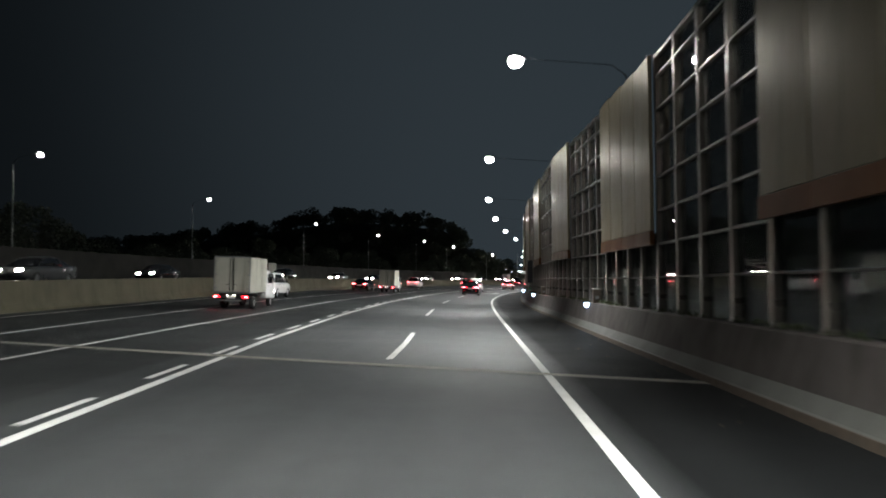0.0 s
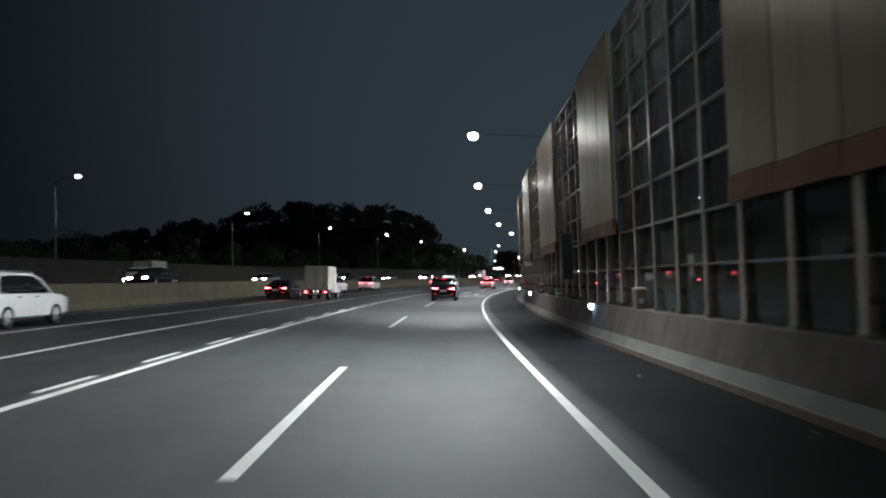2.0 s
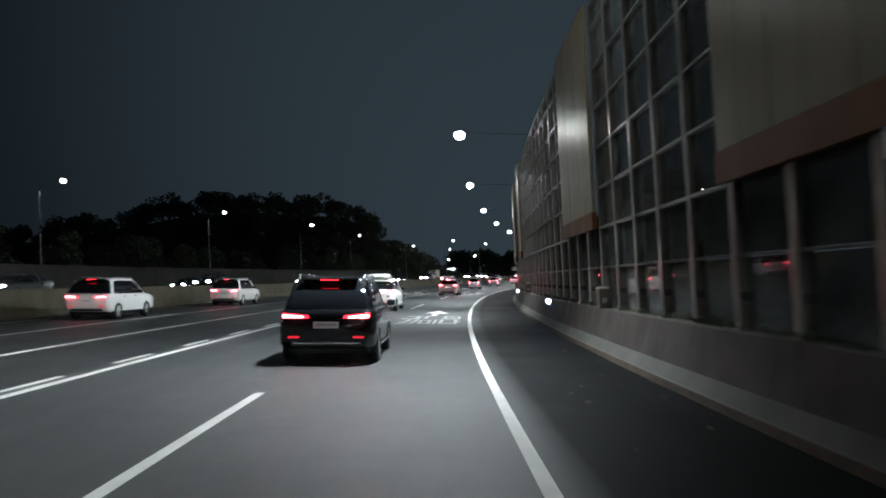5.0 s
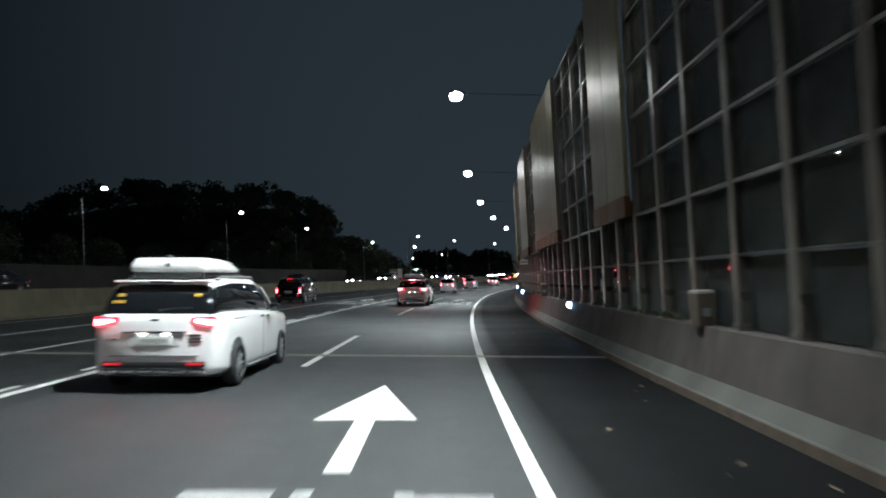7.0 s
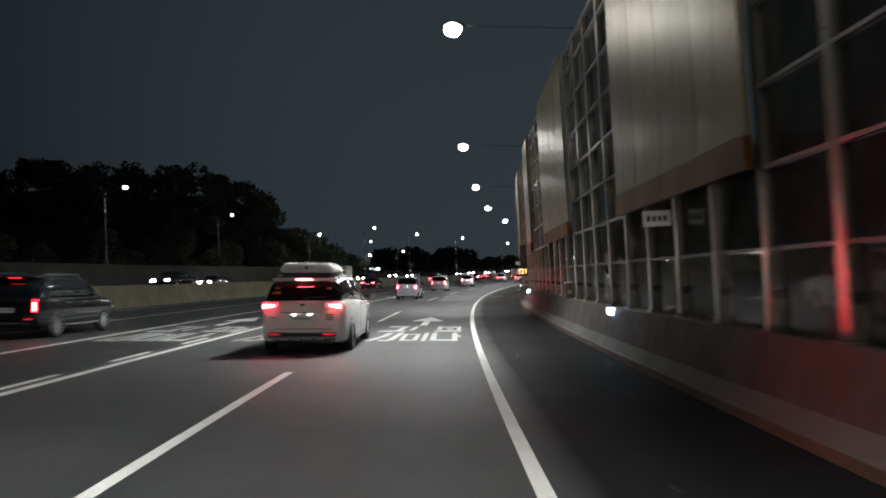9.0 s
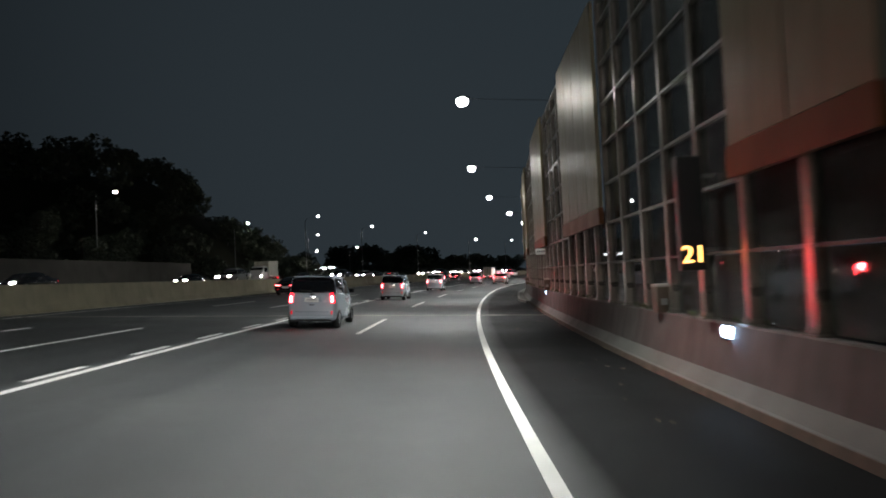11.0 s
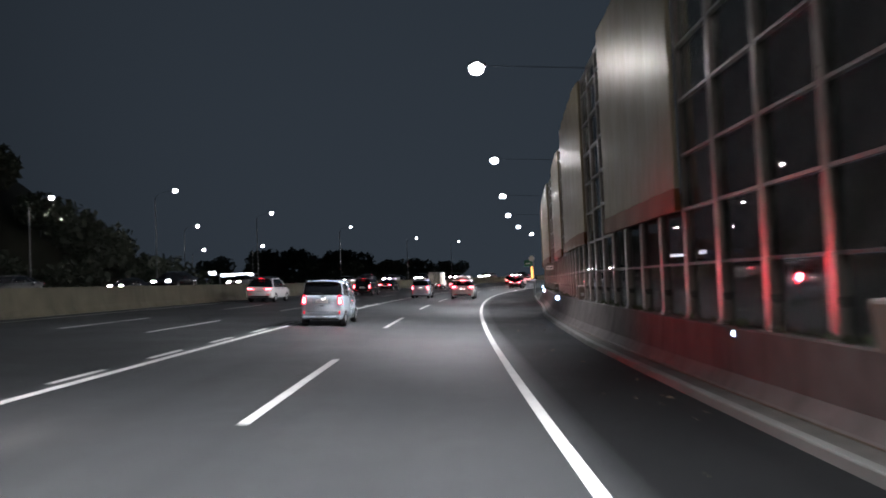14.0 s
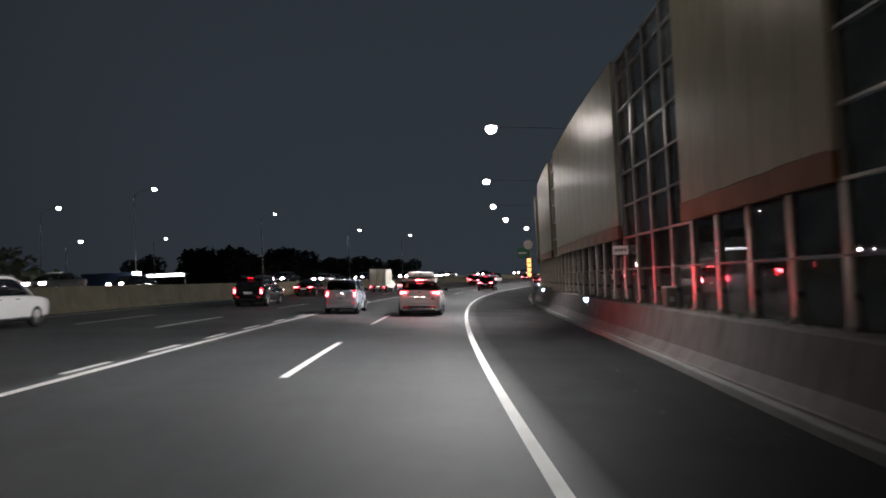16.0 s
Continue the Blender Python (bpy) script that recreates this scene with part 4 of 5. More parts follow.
def van_extra(ob, braking):
    part("tailgate_trim", block((0, 0.0, 0.90), (0.95, 0.05, 0.03), 0.01), CHROME, ob, "chrome strip over the plate")
    part("plate_recess", block((0, 0.0, 0.79), (0.72, 0.012, 0.18), 0.005), WHITE_CAR, ob)
    plate(ob, -0.012, 0.78)
    part("emblem", block((0, 0.015, 1.07), (0.12, 0.03, 0.06), 0.02), DULL_CAR, ob, "dark emblem")
    for side in (-1, 1):
        part("model_bar", block((side * 0.62, 0.0, 0.80), (0.15, 0.01, 0.022), 0.003), CHROME, ob)
        part("plate_lamp", block((side * 0.17, -0.012, 0.875), (0.09, 0.03, 0.025), 0.008), LIT_PLATE_LAMP, ob, "lit plate lamp")
    part("bumper_groove", block((0, -0.004, 0.555), (1.3, 0.02, 0.014), 0.004), BLACK, ob)
    part("bumper_insert", block((0, 0.02, 0.43), (1.5, 0.10, 0.10), 0.03), BLACK, ob, "black lower bumper insert")
    skid = part("skid_plate", block((0, 0.02, 0.335), (1.5, 0.11, 0.07), 0.025), CHROME, ob, "silver skid plate")
    for x in (-0.5, -0.25, 0, 0.25, 0.5):
        part("skid_rib", block((x, -0.04, 0.335), (0.06, 0.02, 0.045), 0.008), BLACK, skid)
    for side in (-1, 1):
        part("bumper_reflector", block((side * 0.60, -0.035, 0.44), (0.24, 0.02, 0.03), 0.008), REFLECTOR, ob)
        part("roof_rail", tube(bmesh.new(), [(side * 0.69, 0.75, 1.67), (side * 0.70, 0.85, 1.72), (side * 0.71, 2.7, 1.72), (side * 0.70, 2.85, 1.66)], (0.018, 0.018, 0.018, 0.018), 8), STEEL, ob)
        part("door_handle", block((side * 0.985, 2.45, 1.03), (0.03, 0.2, 0.035), 0.01), CHROME, ob)
        part("door_handle", block((side * 0.985, 2.85, 1.02), (0.03, 0.2, 0.035), 0.01), CHROME, ob)
        part("slide_rail", block((side * 0.945, 1.15, 1.06), (0.02, 0.62, 0.014), 0.004, Matrix.Rotation(-side * 0.02, 4, "Z")), BLACK, ob)
        part("side_sill", block((side * 0.955, 2.55, 0.26), (0.06, 2.1, 0.06), 0.015), CHROME, ob)
        part("door_gap", block((side * 0.9735, 2.62, 0.72), (0.004, 0.008, 0.75)), BLACK, ob)
    part("rear_wiper", tube(bmesh.new(), [(0.02, 0.10, 1.21), (0.2, 0.115, 1.235), (0.5, 0.12, 1.25)], (0.02, 0.013, 0.01), 8), BLACK, ob)
    part("roof_spoiler", block((0, 0.42, 1.645), (1.40, 0.34, 0.04), 0.016), WHITE_CAR, ob)
    box_ob = part("roof_box", loft(bmesh.new(), [ring(y, z0, z1, w, 0, 0.06, 0.09, 0.05) for y, z0, z1, w in ((0.50, 1.80, 1.92, 0.54), (0.54, 1.78, 1.99, 0.60), (0.62, 1.775, 2.015, 0.62), (1.4, 1.77, 2.02, 0.63), (2.1, 1.77, 1.99, 0.61), (2.7, 1.78, 1.90, 0.52), (2.95, 1.80, 1.84, 0.40))]), WHITE_CAR, ob, "white hard roof box", True)
    part("box_tray", block((0, 1.65, 1.735), (1.06, 2.3, 0.08), 0.02), BLACK, ob, "black tray under the roof box")
    part("box_latch", block((0, 0.50, 1.90), (0.06, 0.03, 0.06), 0.01), BLACK, box_ob)
    part("box_fin", block((-0.02, 0.62, 2.03), (0.05, 0.14, 0.05), 0.015), STEEL, box_ob)
    part("high_brake_light", block((0, 0.255, 1.632), (0.36, 0.03, 0.03), 0.008), BULB_BRAKE if braking else DARK_GLASS, ob)
    for x, z, w in ((-0.60, 1.34, 0.17), (-0.58, 1.44, 0.10), (0.56, 1.44, 0.10)):
        part("window_sticker", block((x, 0.10 + 0.56 * (z - 1.2), z), (w, 0.012, 0.05), 0.004, Matrix.Rotation(-0.52, 4, "X")), STICKER, ob, "small yellow sticker")
    for k in range(3):
        part("badge_bar", block((0.60, -0.006, 0.86 - 0.05 * k), (0.18, 0.012, 0.022), 0.003), DULL_CAR, ob)


def van(name, s, d, brake):
    ob = build_car(name, "white family van with a white roof box and red tail lights", WHITE_CAR, VAN_BODY, VAN_HOUSE, (1.02, 4.08, 0.345, 0.88), (0.40, 3.2),
                   [(4.05, 3.2, 0.09)], [(0.70, 1.065, 0.34, 0.17, 0.045, 0.10)], lambda o: van_extra(o, brake), brake)
    ob.matrix_basis = stand(s, d)
    return ob


RAY_BODY = [(0.0, 0.34, 1.04, 0.66), (0.05, 0.25, 1.12, 0.735), (0.4, 0.21, 1.145, 0.78), (1.5, 0.21, 1.12, 0.79), (2.7, 0.22, 1.05, 0.785), (3.25, 0.26, 0.95, 0.755), (3.5, 0.31, 0.82, 0.70), (3.6, 0.40, 0.66, 0.58)]
RAY_HOUSE = [(0.05, 1.08, 1.15, 0.65, 0.63), (0.10, 1.09, 1.38, 0.70, 0.66), (0.18, 1.10, 1.585, 0.73, 0.65), (0.8, 1.10, 1.645, 0.755, 0.67), (2.0, 1.07, 1.645, 0.76, 0.67), (2.5, 1.03, 1.58, 0.755, 0.64), (3.05, 0.98, 1.04, 0.74, 0.69)]


def ray_extra(ob):
    part("plate_recess", block((0, 0.0, 0.93), (0.62, 0.02, 0.19), 0.008), SILVER_BLUE, ob)
    plate(ob, -0.014, 0.90, 0.44)
    part("plate_lamp", block((0.06, -0.012, 0.985), (0.10, 0.03, 0.025), 0.008), LIT_PLATE_LAMP, ob, "lit plate lamp")
    part("emblem", block((0, 0.015, 1.07), (0.13, 0.03, 0.065), 0.02), DULL_CAR, ob, "dark emblem")
    part("tailgate_handle", block((0, -0.005, 0.74), (0.16, 0.03, 0.03), 0.008), BLACK, ob)
    part("tailgate_gap", block((0, -0.003, 0.52), (1.12, 0.02, 0.012), 0.003), BLACK, ob)
    part("bumper_lip", block((0, 0.02, 0.33), (1.36, 0.09, 0.09), 0.035), SILVER_BLUE, ob)
    part("bumper_base", block((0, 0.05, 0.25), (1.25, 0.1, 0.06), 0.02), BLACK, ob)
    for side in (-1, 1):
        part("bumper_reflector", block((side * 0.64, 0.0, 0.50), (0.055, 0.05, 0.12), 0.016), REFLECTOR, ob, "red bumper reflector with an added faint glow")
        for y in (1.15, 2.0):
            part("door_handle", block((side * 0.792, y, 0.94), (0.03, 0.16, 0.035), 0.01), SILVER_BLUE, ob)
        part("door_gap", block((side * 0.7885, 1.62, 0.72), (0.004, 0.008, 0.74)), BLACK, ob)
        part("side_sill", block((side * 0.775, 1.8, 0.24), (0.05, 1.5, 0.05), 0.012), DULL_CAR, ob)
    part("rear_wiper", tube(bmesh.new(), [(0.0, 0.05, 1.17), (-0.25, 0.06, 1.19), (-0.42, 0.065, 1.20)], (0.018, 0.012, 0.01), 8), BLACK, ob)
    part("roof_spoiler", block((0, 0.20, 1.625), (1.20, 0.24, 0.04), 0.016), SILVER_BLUE, ob)
    part("high_brake_light", block((0, 0.125, 1.555), (0.10, 0.03, 0.025), 0.008), DARK_GLASS, ob)


def boxy_car(s, d):
    ob = build_car("boxy_car", "small pale blue boxy car with upright red tail lights", SILVER_BLUE, RAY_BODY, RAY_HOUSE, (0.56, 3.08, 0.29, 0.69), (0.18, 2.55),
                   [(0.26, 0.30, 0.13), (1.60, 1.62, 0.07), (2.98, 2.55, 0.07)], [(0.655, 0.955, 0.13, 0.32, 0.035, -0.13)], ray_extra)
    ob.matrix_basis = stand(s, d)
    return ob


SUV_BODY = [(0.0, 0.50, 1.0, 0.84), (0.07, 0.36, 1.10, 0.92), (0.5, 0.30, 1.13, 0.955), (2.0, 0.28, 1.10, 0.96), (3.4, 0.28, 1.08, 0.96), (4.1, 0.30, 1.04, 0.95), (4.6, 0.34, 0.95, 0.90), (4.8, 0.42, 0.76, 0.78)]
SUV_HOUSE = [(0.10, 1.07, 1.13, 0.85, 0.83), (0.35, 1.08, 1.46, 0.87, 0.78), (0.62, 1.09, 1.68, 0.88, 0.72), (1.3, 1.09, 1.74, 0.90, 0.74), (2.5, 1.07, 1.73, 0.90, 0.74), (2.95, 1.06, 1.64, 0.89, 0.71), (3.75, 1.04, 1.12, 0.87, 0.80)]


def suv_extra(ob):
    plate(ob, -0.005, 0.80)
    part("emblem", block((0, 0.035, 0.99), (0.13, 0.03, 0.09), 0.02), CHROME, ob)
    part("bumper_trim", block((0, 0.03, 0.45), (1.3, 0.1, 0.05), 0.02), CHROME, ob)
    for side in (-1, 1):
        part("bumper_reflector", block((side * 0.64, -0.005, 0.56), (0.22, 0.03, 0.04), 0.01), REFLECTOR, ob)
        part("roof_rail", tube(bmesh.new(), [(side * 0.66, 0.7, 1.71), (side * 0.67, 0.8, 1.79), (side * 0.67, 2.6, 1.79), (side * 0.66, 2.75, 1.71)], (0.02, 0.02, 0.02, 0.02), 8), CHROME, ob, "pale roof rail")
        part("window_trim", block((side * 0.905, 2.0, 1.09), (0.03, 2.9, 0.025), 0.006), CHROME, ob)
        part("side_sill", block((side * 0.95, 2.4, 0.33), (0.06, 2.2, 0.05), 0.012), CHROME, ob)
        for y in (1.5, 2.5):
            part("door_handle", block((side * 0.965, y, 0.97), (0.03, 0.2, 0.035), 0.01), CHROME, ob)
    part("roof_spoiler", block((0, 0.55, 1.71), (1.15, 0.3, 0.04), 0.015), BLACK, ob)
    part("high_brake_light", block((0, 0.42, 1.69), (0.36, 0.03, 0.03), 0.008), TAIL, ob)


def suv(s, d, paint, label, wide=False, brake=False):
    lights = [(0.60, 0.97, 0.52, 0.11, 0.03, -0.05)] if wide else [(0.80, 0.92, 0.13, 0.36, 0.05, 0.0)]
    ob = build_car("sport_utility_car", label, paint, SUV_BODY, SUV_HOUSE, (0.92, 3.72, 0.36, 0.86), (0.62, 3.0),
                   [(0.5, 0.7, 0.22), (3.65, 3.0, 0.08)], lights, suv_extra, brake)
    ob.matrix_basis = stand(s, d)
    return ob


SED_BODY = [(0.0, 0.46, 0.90, 0.80), (0.08, 0.32, 0.98, 0.88), (0.6, 0.26, 1.0, 0.92), (2.0, 0.24, 0.94, 0.93), (3.4, 0.25, 0.92, 0.93), (4.2, 0.28, 0.84, 0.91), (4.65, 0.32, 0.72, 0.85), (4.85, 0.40, 0.60, 0.72)]
SED_HOUSE = [(0.55, 0.95, 1.0, 0.82, 0.76), (1.0, 0.94, 1.20, 0.84, 0.72), (1.6, 0.92, 1.40, 0.85, 0.66), (2.2, 0.91, 1.44, 0.85, 0.66), (2.8, 0.90, 1.36, 0.84, 0.65), (3.7, 0.88, 0.93, 0.82, 0.76)]


def sedan_extra(ob):
    plate(ob, -0.005, 0.66)
    part("boot_lip", block((0, 0.1, 0.985), (1.3, 0.12, 0.03), 0.012), BLACK, ob)
    part("emblem", block((0, 0.02, 0.82), (0.11, 0.03, 0.08), 0.02), CHROME, ob)
    for side in (-1, 1):
        for y in (1.7, 2.7):
            part("door_handle", block((side * 0.93, y, 0.80), (0.03, 0.18, 0.03), 0.008), CHROME, ob)
        part("bumper_reflector", block((side * 0.60, -0.005, 0.48), (0.2, 0.03, 0.035), 0.008), REFLECTOR, ob)


def sedan(s, d, paint, label, spin=0):
    ob = build_car("sedan_car", label, paint, SED_BODY, SED_HOUSE, (0.98, 3.82, 0.33, 0.83), (1.35, 2.9), [(1.35, 1.6, 0.2), (3.6, 2.85, 0.07)],
                   [(0.58, 0.82, 0.5, 0.10, 0.04, 0.0)], sedan_extra)
    ob.matrix_basis = stand(s, d, 0, spin)
    return ob


def box_truck(s, d, spin=0):
    """A one-tonne truck: cab, chassis and an insulated box with two rear doors."""
    ob = empty("box_truck", stand(s, d, 0, spin), "small white box truck with soiled twin rear doors", "truck", "traffic on the road")
    cargo = part("cargo_box", block((0, 1.5, 1.66), (1.74, 2.95, 1.72), 0.02), BOX_WHITE, ob, "soiled white insulated box")
    for side in (-1, 1):
        door = part("rear_door", block((side * 0.425, 0.0, 1.66), (0.82, 0.05, 1.62), 0.015), BOX_WHITE, cargo)
        part("lock_bar", tube(bmesh.new(), [(side * 0.09, -0.045, 0.9), (side * 0.09, -0.045, 2.42)], (0.02, 0.02), 8), BLACK, cargo, "dark lock bar")
        part("lock_handle", tube(bmesh.new(), [(side * 0.09, -0.06, 1.2), (side * 0.26, -0.07, 1.17)], (0.018, 0.014), 8), BLACK, cargo)
        for z in (1.0, 1.66, 2.3):
            part("hinge", block((side * 0.80, -0.03, z), (0.14, 0.03, 0.05), 0.008), STEEL, door)
        part("corner_trim", block((side * 0.865, 0.01, 1.66), (0.05, 0.06, 1.74), 0.01), STEEL, cargo)
    part("side_door", block((0.873, 2.35, 1.6), (0.02, 0.62, 1.4), 0.008), BOX_WHITE, cargo)
    part("top_trim", block((0, 0.0, 2.52), (1.78, 0.06, 0.06), 0.01), STEEL, cargo)
    part("bottom_trim", block((0, 0.0, 0.80), (1.78, 0.06, 0.07), 0.01), STEEL, cargo)
    part("chassis", block((0, 2.3, 0.62), (0.8, 4.4, 0.16), 0.02), BLACK, ob)
    part("rear_beam", block((0, -0.02, 0.58), (1.5, 0.08, 0.1), 0.015), BLACK, ob)
    part("under_guard", block((0, -0.02, 0.42), (1.1, 0.06, 0.07), 0.015), STEEL, ob)
    cab = [(3.05, 0.55, 1.92, 0.80), (3.15, 0.5, 1.97, 0.83), (3.9, 0.45, 1.98, 0.84), (4.5, 0.42, 1.70, 0.84), (4.85, 0.42, 1.12, 0.83), (5.1, 0.42, 1.0, 0.78), (5.15, 0.5, 0.9, 0.7)]
    body = part("cab", loft(bmesh.new(), [ring(y, a, b, w, 0, 0.1, 0.14, 0.05) for y, a, b, w in cab]), WHITE_CAR, ob, "white cab", True)
    for side in (-1, 1):
        part("side_window", block((side * 0.815, 3.85, 1.5), (0.05, 0.85, 0.5), 0.02, Matrix.Rotation(side * 0.06, 4, "Y")), DARK_GLASS, body)
        part("door_handle", block((side * 0.85, 3.45, 1.12), (0.03, 0.16, 0.035), 0.008), BLACK, body)
        part("wing_mirror", block((side * 0.98, 4.5, 1.45), (0.16, 0.1, 0.3), 0.03), BLACK, body)
        part("headlight", block((side * 0.58, 5.06, 0.78), (0.36, 0.14, 0.2), 0.04), HEAD, body, "lit headlight")
        lens = part("tail_light", block((side * 0.69, -0.06, 0.60), (0.30, 0.06, 0.11), 0.02), TAIL, ob, "glowing red tail light")
        part("bulb", block((side * 0.74, -0.075, 0.60), (0.14, 0.05, 0.07), 0.02), BULB, lens)
        wheel(ob, side * 0.70, 1.15, 0.30, 0.24, side)
        wheel(ob, side * 0.72, 4.15, 0.32, 0.20, side)
        part("mudguard", block((side * 0.70, 1.15, 0.70), (0.28, 0.8, 0.04), 0.015), BLACK, ob)
    part("windscreen", block((0, 4.62, 1.45), (1.45, 0.05, 0.72), 0.02, Matrix.Rotation(0.52, 4, "X")), DARK_GLASS, body)
    plate(ob, -0.07, 0.58, 0.42)
    for x in (-0.16, 0.16):
        part("plate_lamp", block((x, -0.09, 0.67), (0.1, 0.03, 0.025), 0.008), LIT_PLATE_LAMP, ob, "lit plate lamp")
    return ob


van("family_van", 112.2, -5.0, False)
van("family_van", 148.0, -3.9, True)
van("family_van", 274.0, -2.1, True)
boxy_car(186.2, -5.3)
boxy_car(211.5, -5.9)
boxy_car(237.0, -5.9)
boxy_car(276.0, -6.0)
suv(87.0, -3.1, BLACK_CAR, "dark sport utility car with long red tail lights", True)
suv(331.0, -2.0, BLACK_CAR, "dark sport utility car with long red tail lights", True)
suv(151.9, -12.8, BLACK_CAR, "black sport utility car with upright red tail lights, pale rails")
suv(284.0, -13.0, BLACK_CAR, "black sport utility car with upright red tail lights, pale rails")
suv(51.0, -15.9, WHITE_CAR, "white sport utility car with red tail lights", True)
suv(262.5, -15.9, WHITE_CAR, "white sport utility car with red tail lights", True)
suv(352.0, -5.6, WHITE_CAR, "white sport utility car with red tail lights", True)
suv(103.0, -15.9, WHITE_CAR, "white sport utility car with red tail lights", True)
suv(119.5, -15.9, WHITE_CAR, "white sport utility car with red tail lights", True)
sedan(86.0, -15.9, BLACK_CAR, "black saloon car with red tail lights")
sedan(221.0, -15.9, BLACK_CAR, "black saloon car with red tail lights")
sedan(378.0, -2.0, RED_DARK, "dark red saloon car with red tail lights")
box_truck(36.0, -12.9)
box_truck(84.5, -12.4)
box_truck(320.0, -12.4)
first = {}
for s, d, kind, paint, colour in ((395, -5.5, "sedan", BLACK_CAR, "black"), (402, -2.0, "suv", WHITE_CAR, "white"), (318, -8.9, "sedan", WHITE_CAR, "white"), (360, -8.9, "suv", BLACK_CAR, "black"), (415, -8.9, "sedan", BLACK_CAR, "black"), (372, -12.4, "suv", WHITE_CAR, "white"),
                          (306, -15.9, "sedan", BLACK_CAR, "black"), (350, -15.9, "suv", WHITE_CAR, "white"), (425, -2.0, "sedan", BLACK_CAR, "black"), (440, -5.5, "suv", BLACK_CAR, "black"), (386, -12.4, "sedan", WHITE_CAR, "white"), (398, -15.9, "suv", BLACK_CAR, "black"), (410, -12.4, "sedan", BLACK_CAR, "black"), (408, -5.5, "sedan", WHITE_CAR, "white"), (424, -12.4, "suv", WHITE_CAR, "white"), (432, -8.9, "suv", WHITE_CAR, "white"), (436, -15.9, "sedan", BLACK_CAR, "black"), (445, -2.0, "suv", BLACK_CAR, "black"), (452, -8.9, "sedan", WHITE_CAR, "white"), (458, -12.4, "suv", BLACK_CAR, "black"), (462, -5.5, "sedan", BLACK_CAR, "black"), (470, -2.0, "sedan", WHITE_CAR, "white"), (480, -8.9, "suv", BLACK_CAR, "black"), (490, -5.5, "suv", WHITE_CAR, "white")):
    if (kind, colour) in first:
        copy_thing(first[kind, colour], stand(s, d))
    elif kind == "sedan":
        first[kind, colour] = sedan(s, d, paint, colour + " saloon car with red tail lights")
    else:
        first[kind, colour] = suv(s, d, paint, colour + " sport utility car with long red tail lights", True)
ONCOMING = [sedan(40, -23.5, DULL_CAR, "oncoming grey saloon car with lit headlights", 180), sedan(62, -27, BLACK_CAR, "oncoming black saloon car with lit headlights", 180), sedan(84, -23.5, BLACK_CAR, "oncoming black saloon car with lit headlights", 180)]
for i, (s, d) in enumerate([(118, -27), (139, -23.5), (150, -31), (176, -27), (190, -23.5), (214, -31), (232, -23.5), (246, -34.5), (268, -23.5), (290, -27), (306, -31), (324, -23.5), (345, -27), (358, -31), (372, -23.5), (386, -34.5), (400, -27), (416, -23.5), (430, -31), (452, -27), (470, -23.5), (260, -31), (281, -34.5), (313, -34.5), (334, -31), (352, -23.5), (378, -31), (394, -23.5), (408, -31), (424, -27), (440, -23.5), (462, -31), (484, -27), (500, -23.5)]):
    copy_thing(ONCOMING[i % 3], stand(s, d, 0, 180))
box_truck(98, -31, 180)
box_truck(249, -27, 180)

# ---- headlight beams of the vehicles in the right lanes ----
for s, d in ((116.4, -5.0), (152.2, -3.9), (189.0, -5.3), (214.3, -5.9), (239.8, -5.9), (278.2, -2.1), (278.8, -6.0)):
    head = bpy.data.lights.new("headlight_beam", "SPOT")
    head.energy, head.spot_size, head.spot_blend, head.shadow_soft_size, head.color = 900, radians(60), 0.9, 0.08, (1.0, 0.9, 0.78)
    lit = new("headlight_beam", head)
    lit.matrix_basis = look(spot(s + 0.9, d, 0.7), spot(s + 26, d + 1.0, 0.6))

# ---- added narrow red spots at these vehicles' tail and brake lights, aimed to redden the parapet ----
for s, d, power in ((148.0, -3.9, 1050), (186.2, -5.3, 1400), (211.5, -5.9, 1500), (237.0, -5.9, 1800), (274.0, -2.1, 1300), (276.0, -6.0, 300)):
    for side in (-0.72, 0.72):
        glow = bpy.data.lights.new("parapet_red_spot", "SPOT")
        glow.energy, glow.spot_size, glow.spot_blend, glow.shadow_soft_size, glow.color = power / 2, radians(28), 0.8, 0.12, (1.0, 0.03, 0.04)
        lit = new("parapet_red_spot", glow)
        lit.matrix_basis = look(spot(s - 0.15, d + side, 1.05), spot(s - 14, d + side + 8.2, 1.6))

# ---- signs on the barrier ----
for s, z, w, h in ((78.0, 2.78, 0.44, 0.25), (144.5, 2.68, 0.48, 0.27), (197.7, 2.78, 0.48, 0.27), (263.5, 2.6, 0.48, 0.27)):
    ob = empty("notice_plate", stand(s, wall_d(s) - 0.28, z, bank=False), "small white notice plate fixed to a barrier post", "sign", "notice plates on the barrier")
    part("plate", block((0, 0, 0), (w, 0.02, h), 0.006), SIGN_WHITE, ob)
    for i in range(4):
        part("lettering_bar", block((-w * 0.3 + w * 0.2 * i, -0.013, 0), (w * 0.12, 0.004, h * 0.35)), INK, ob)
    part("bracket", block((w * 0.5, 0.03, 0), (0.3, 0.03, 0.05), 0.008), STEEL, ob)


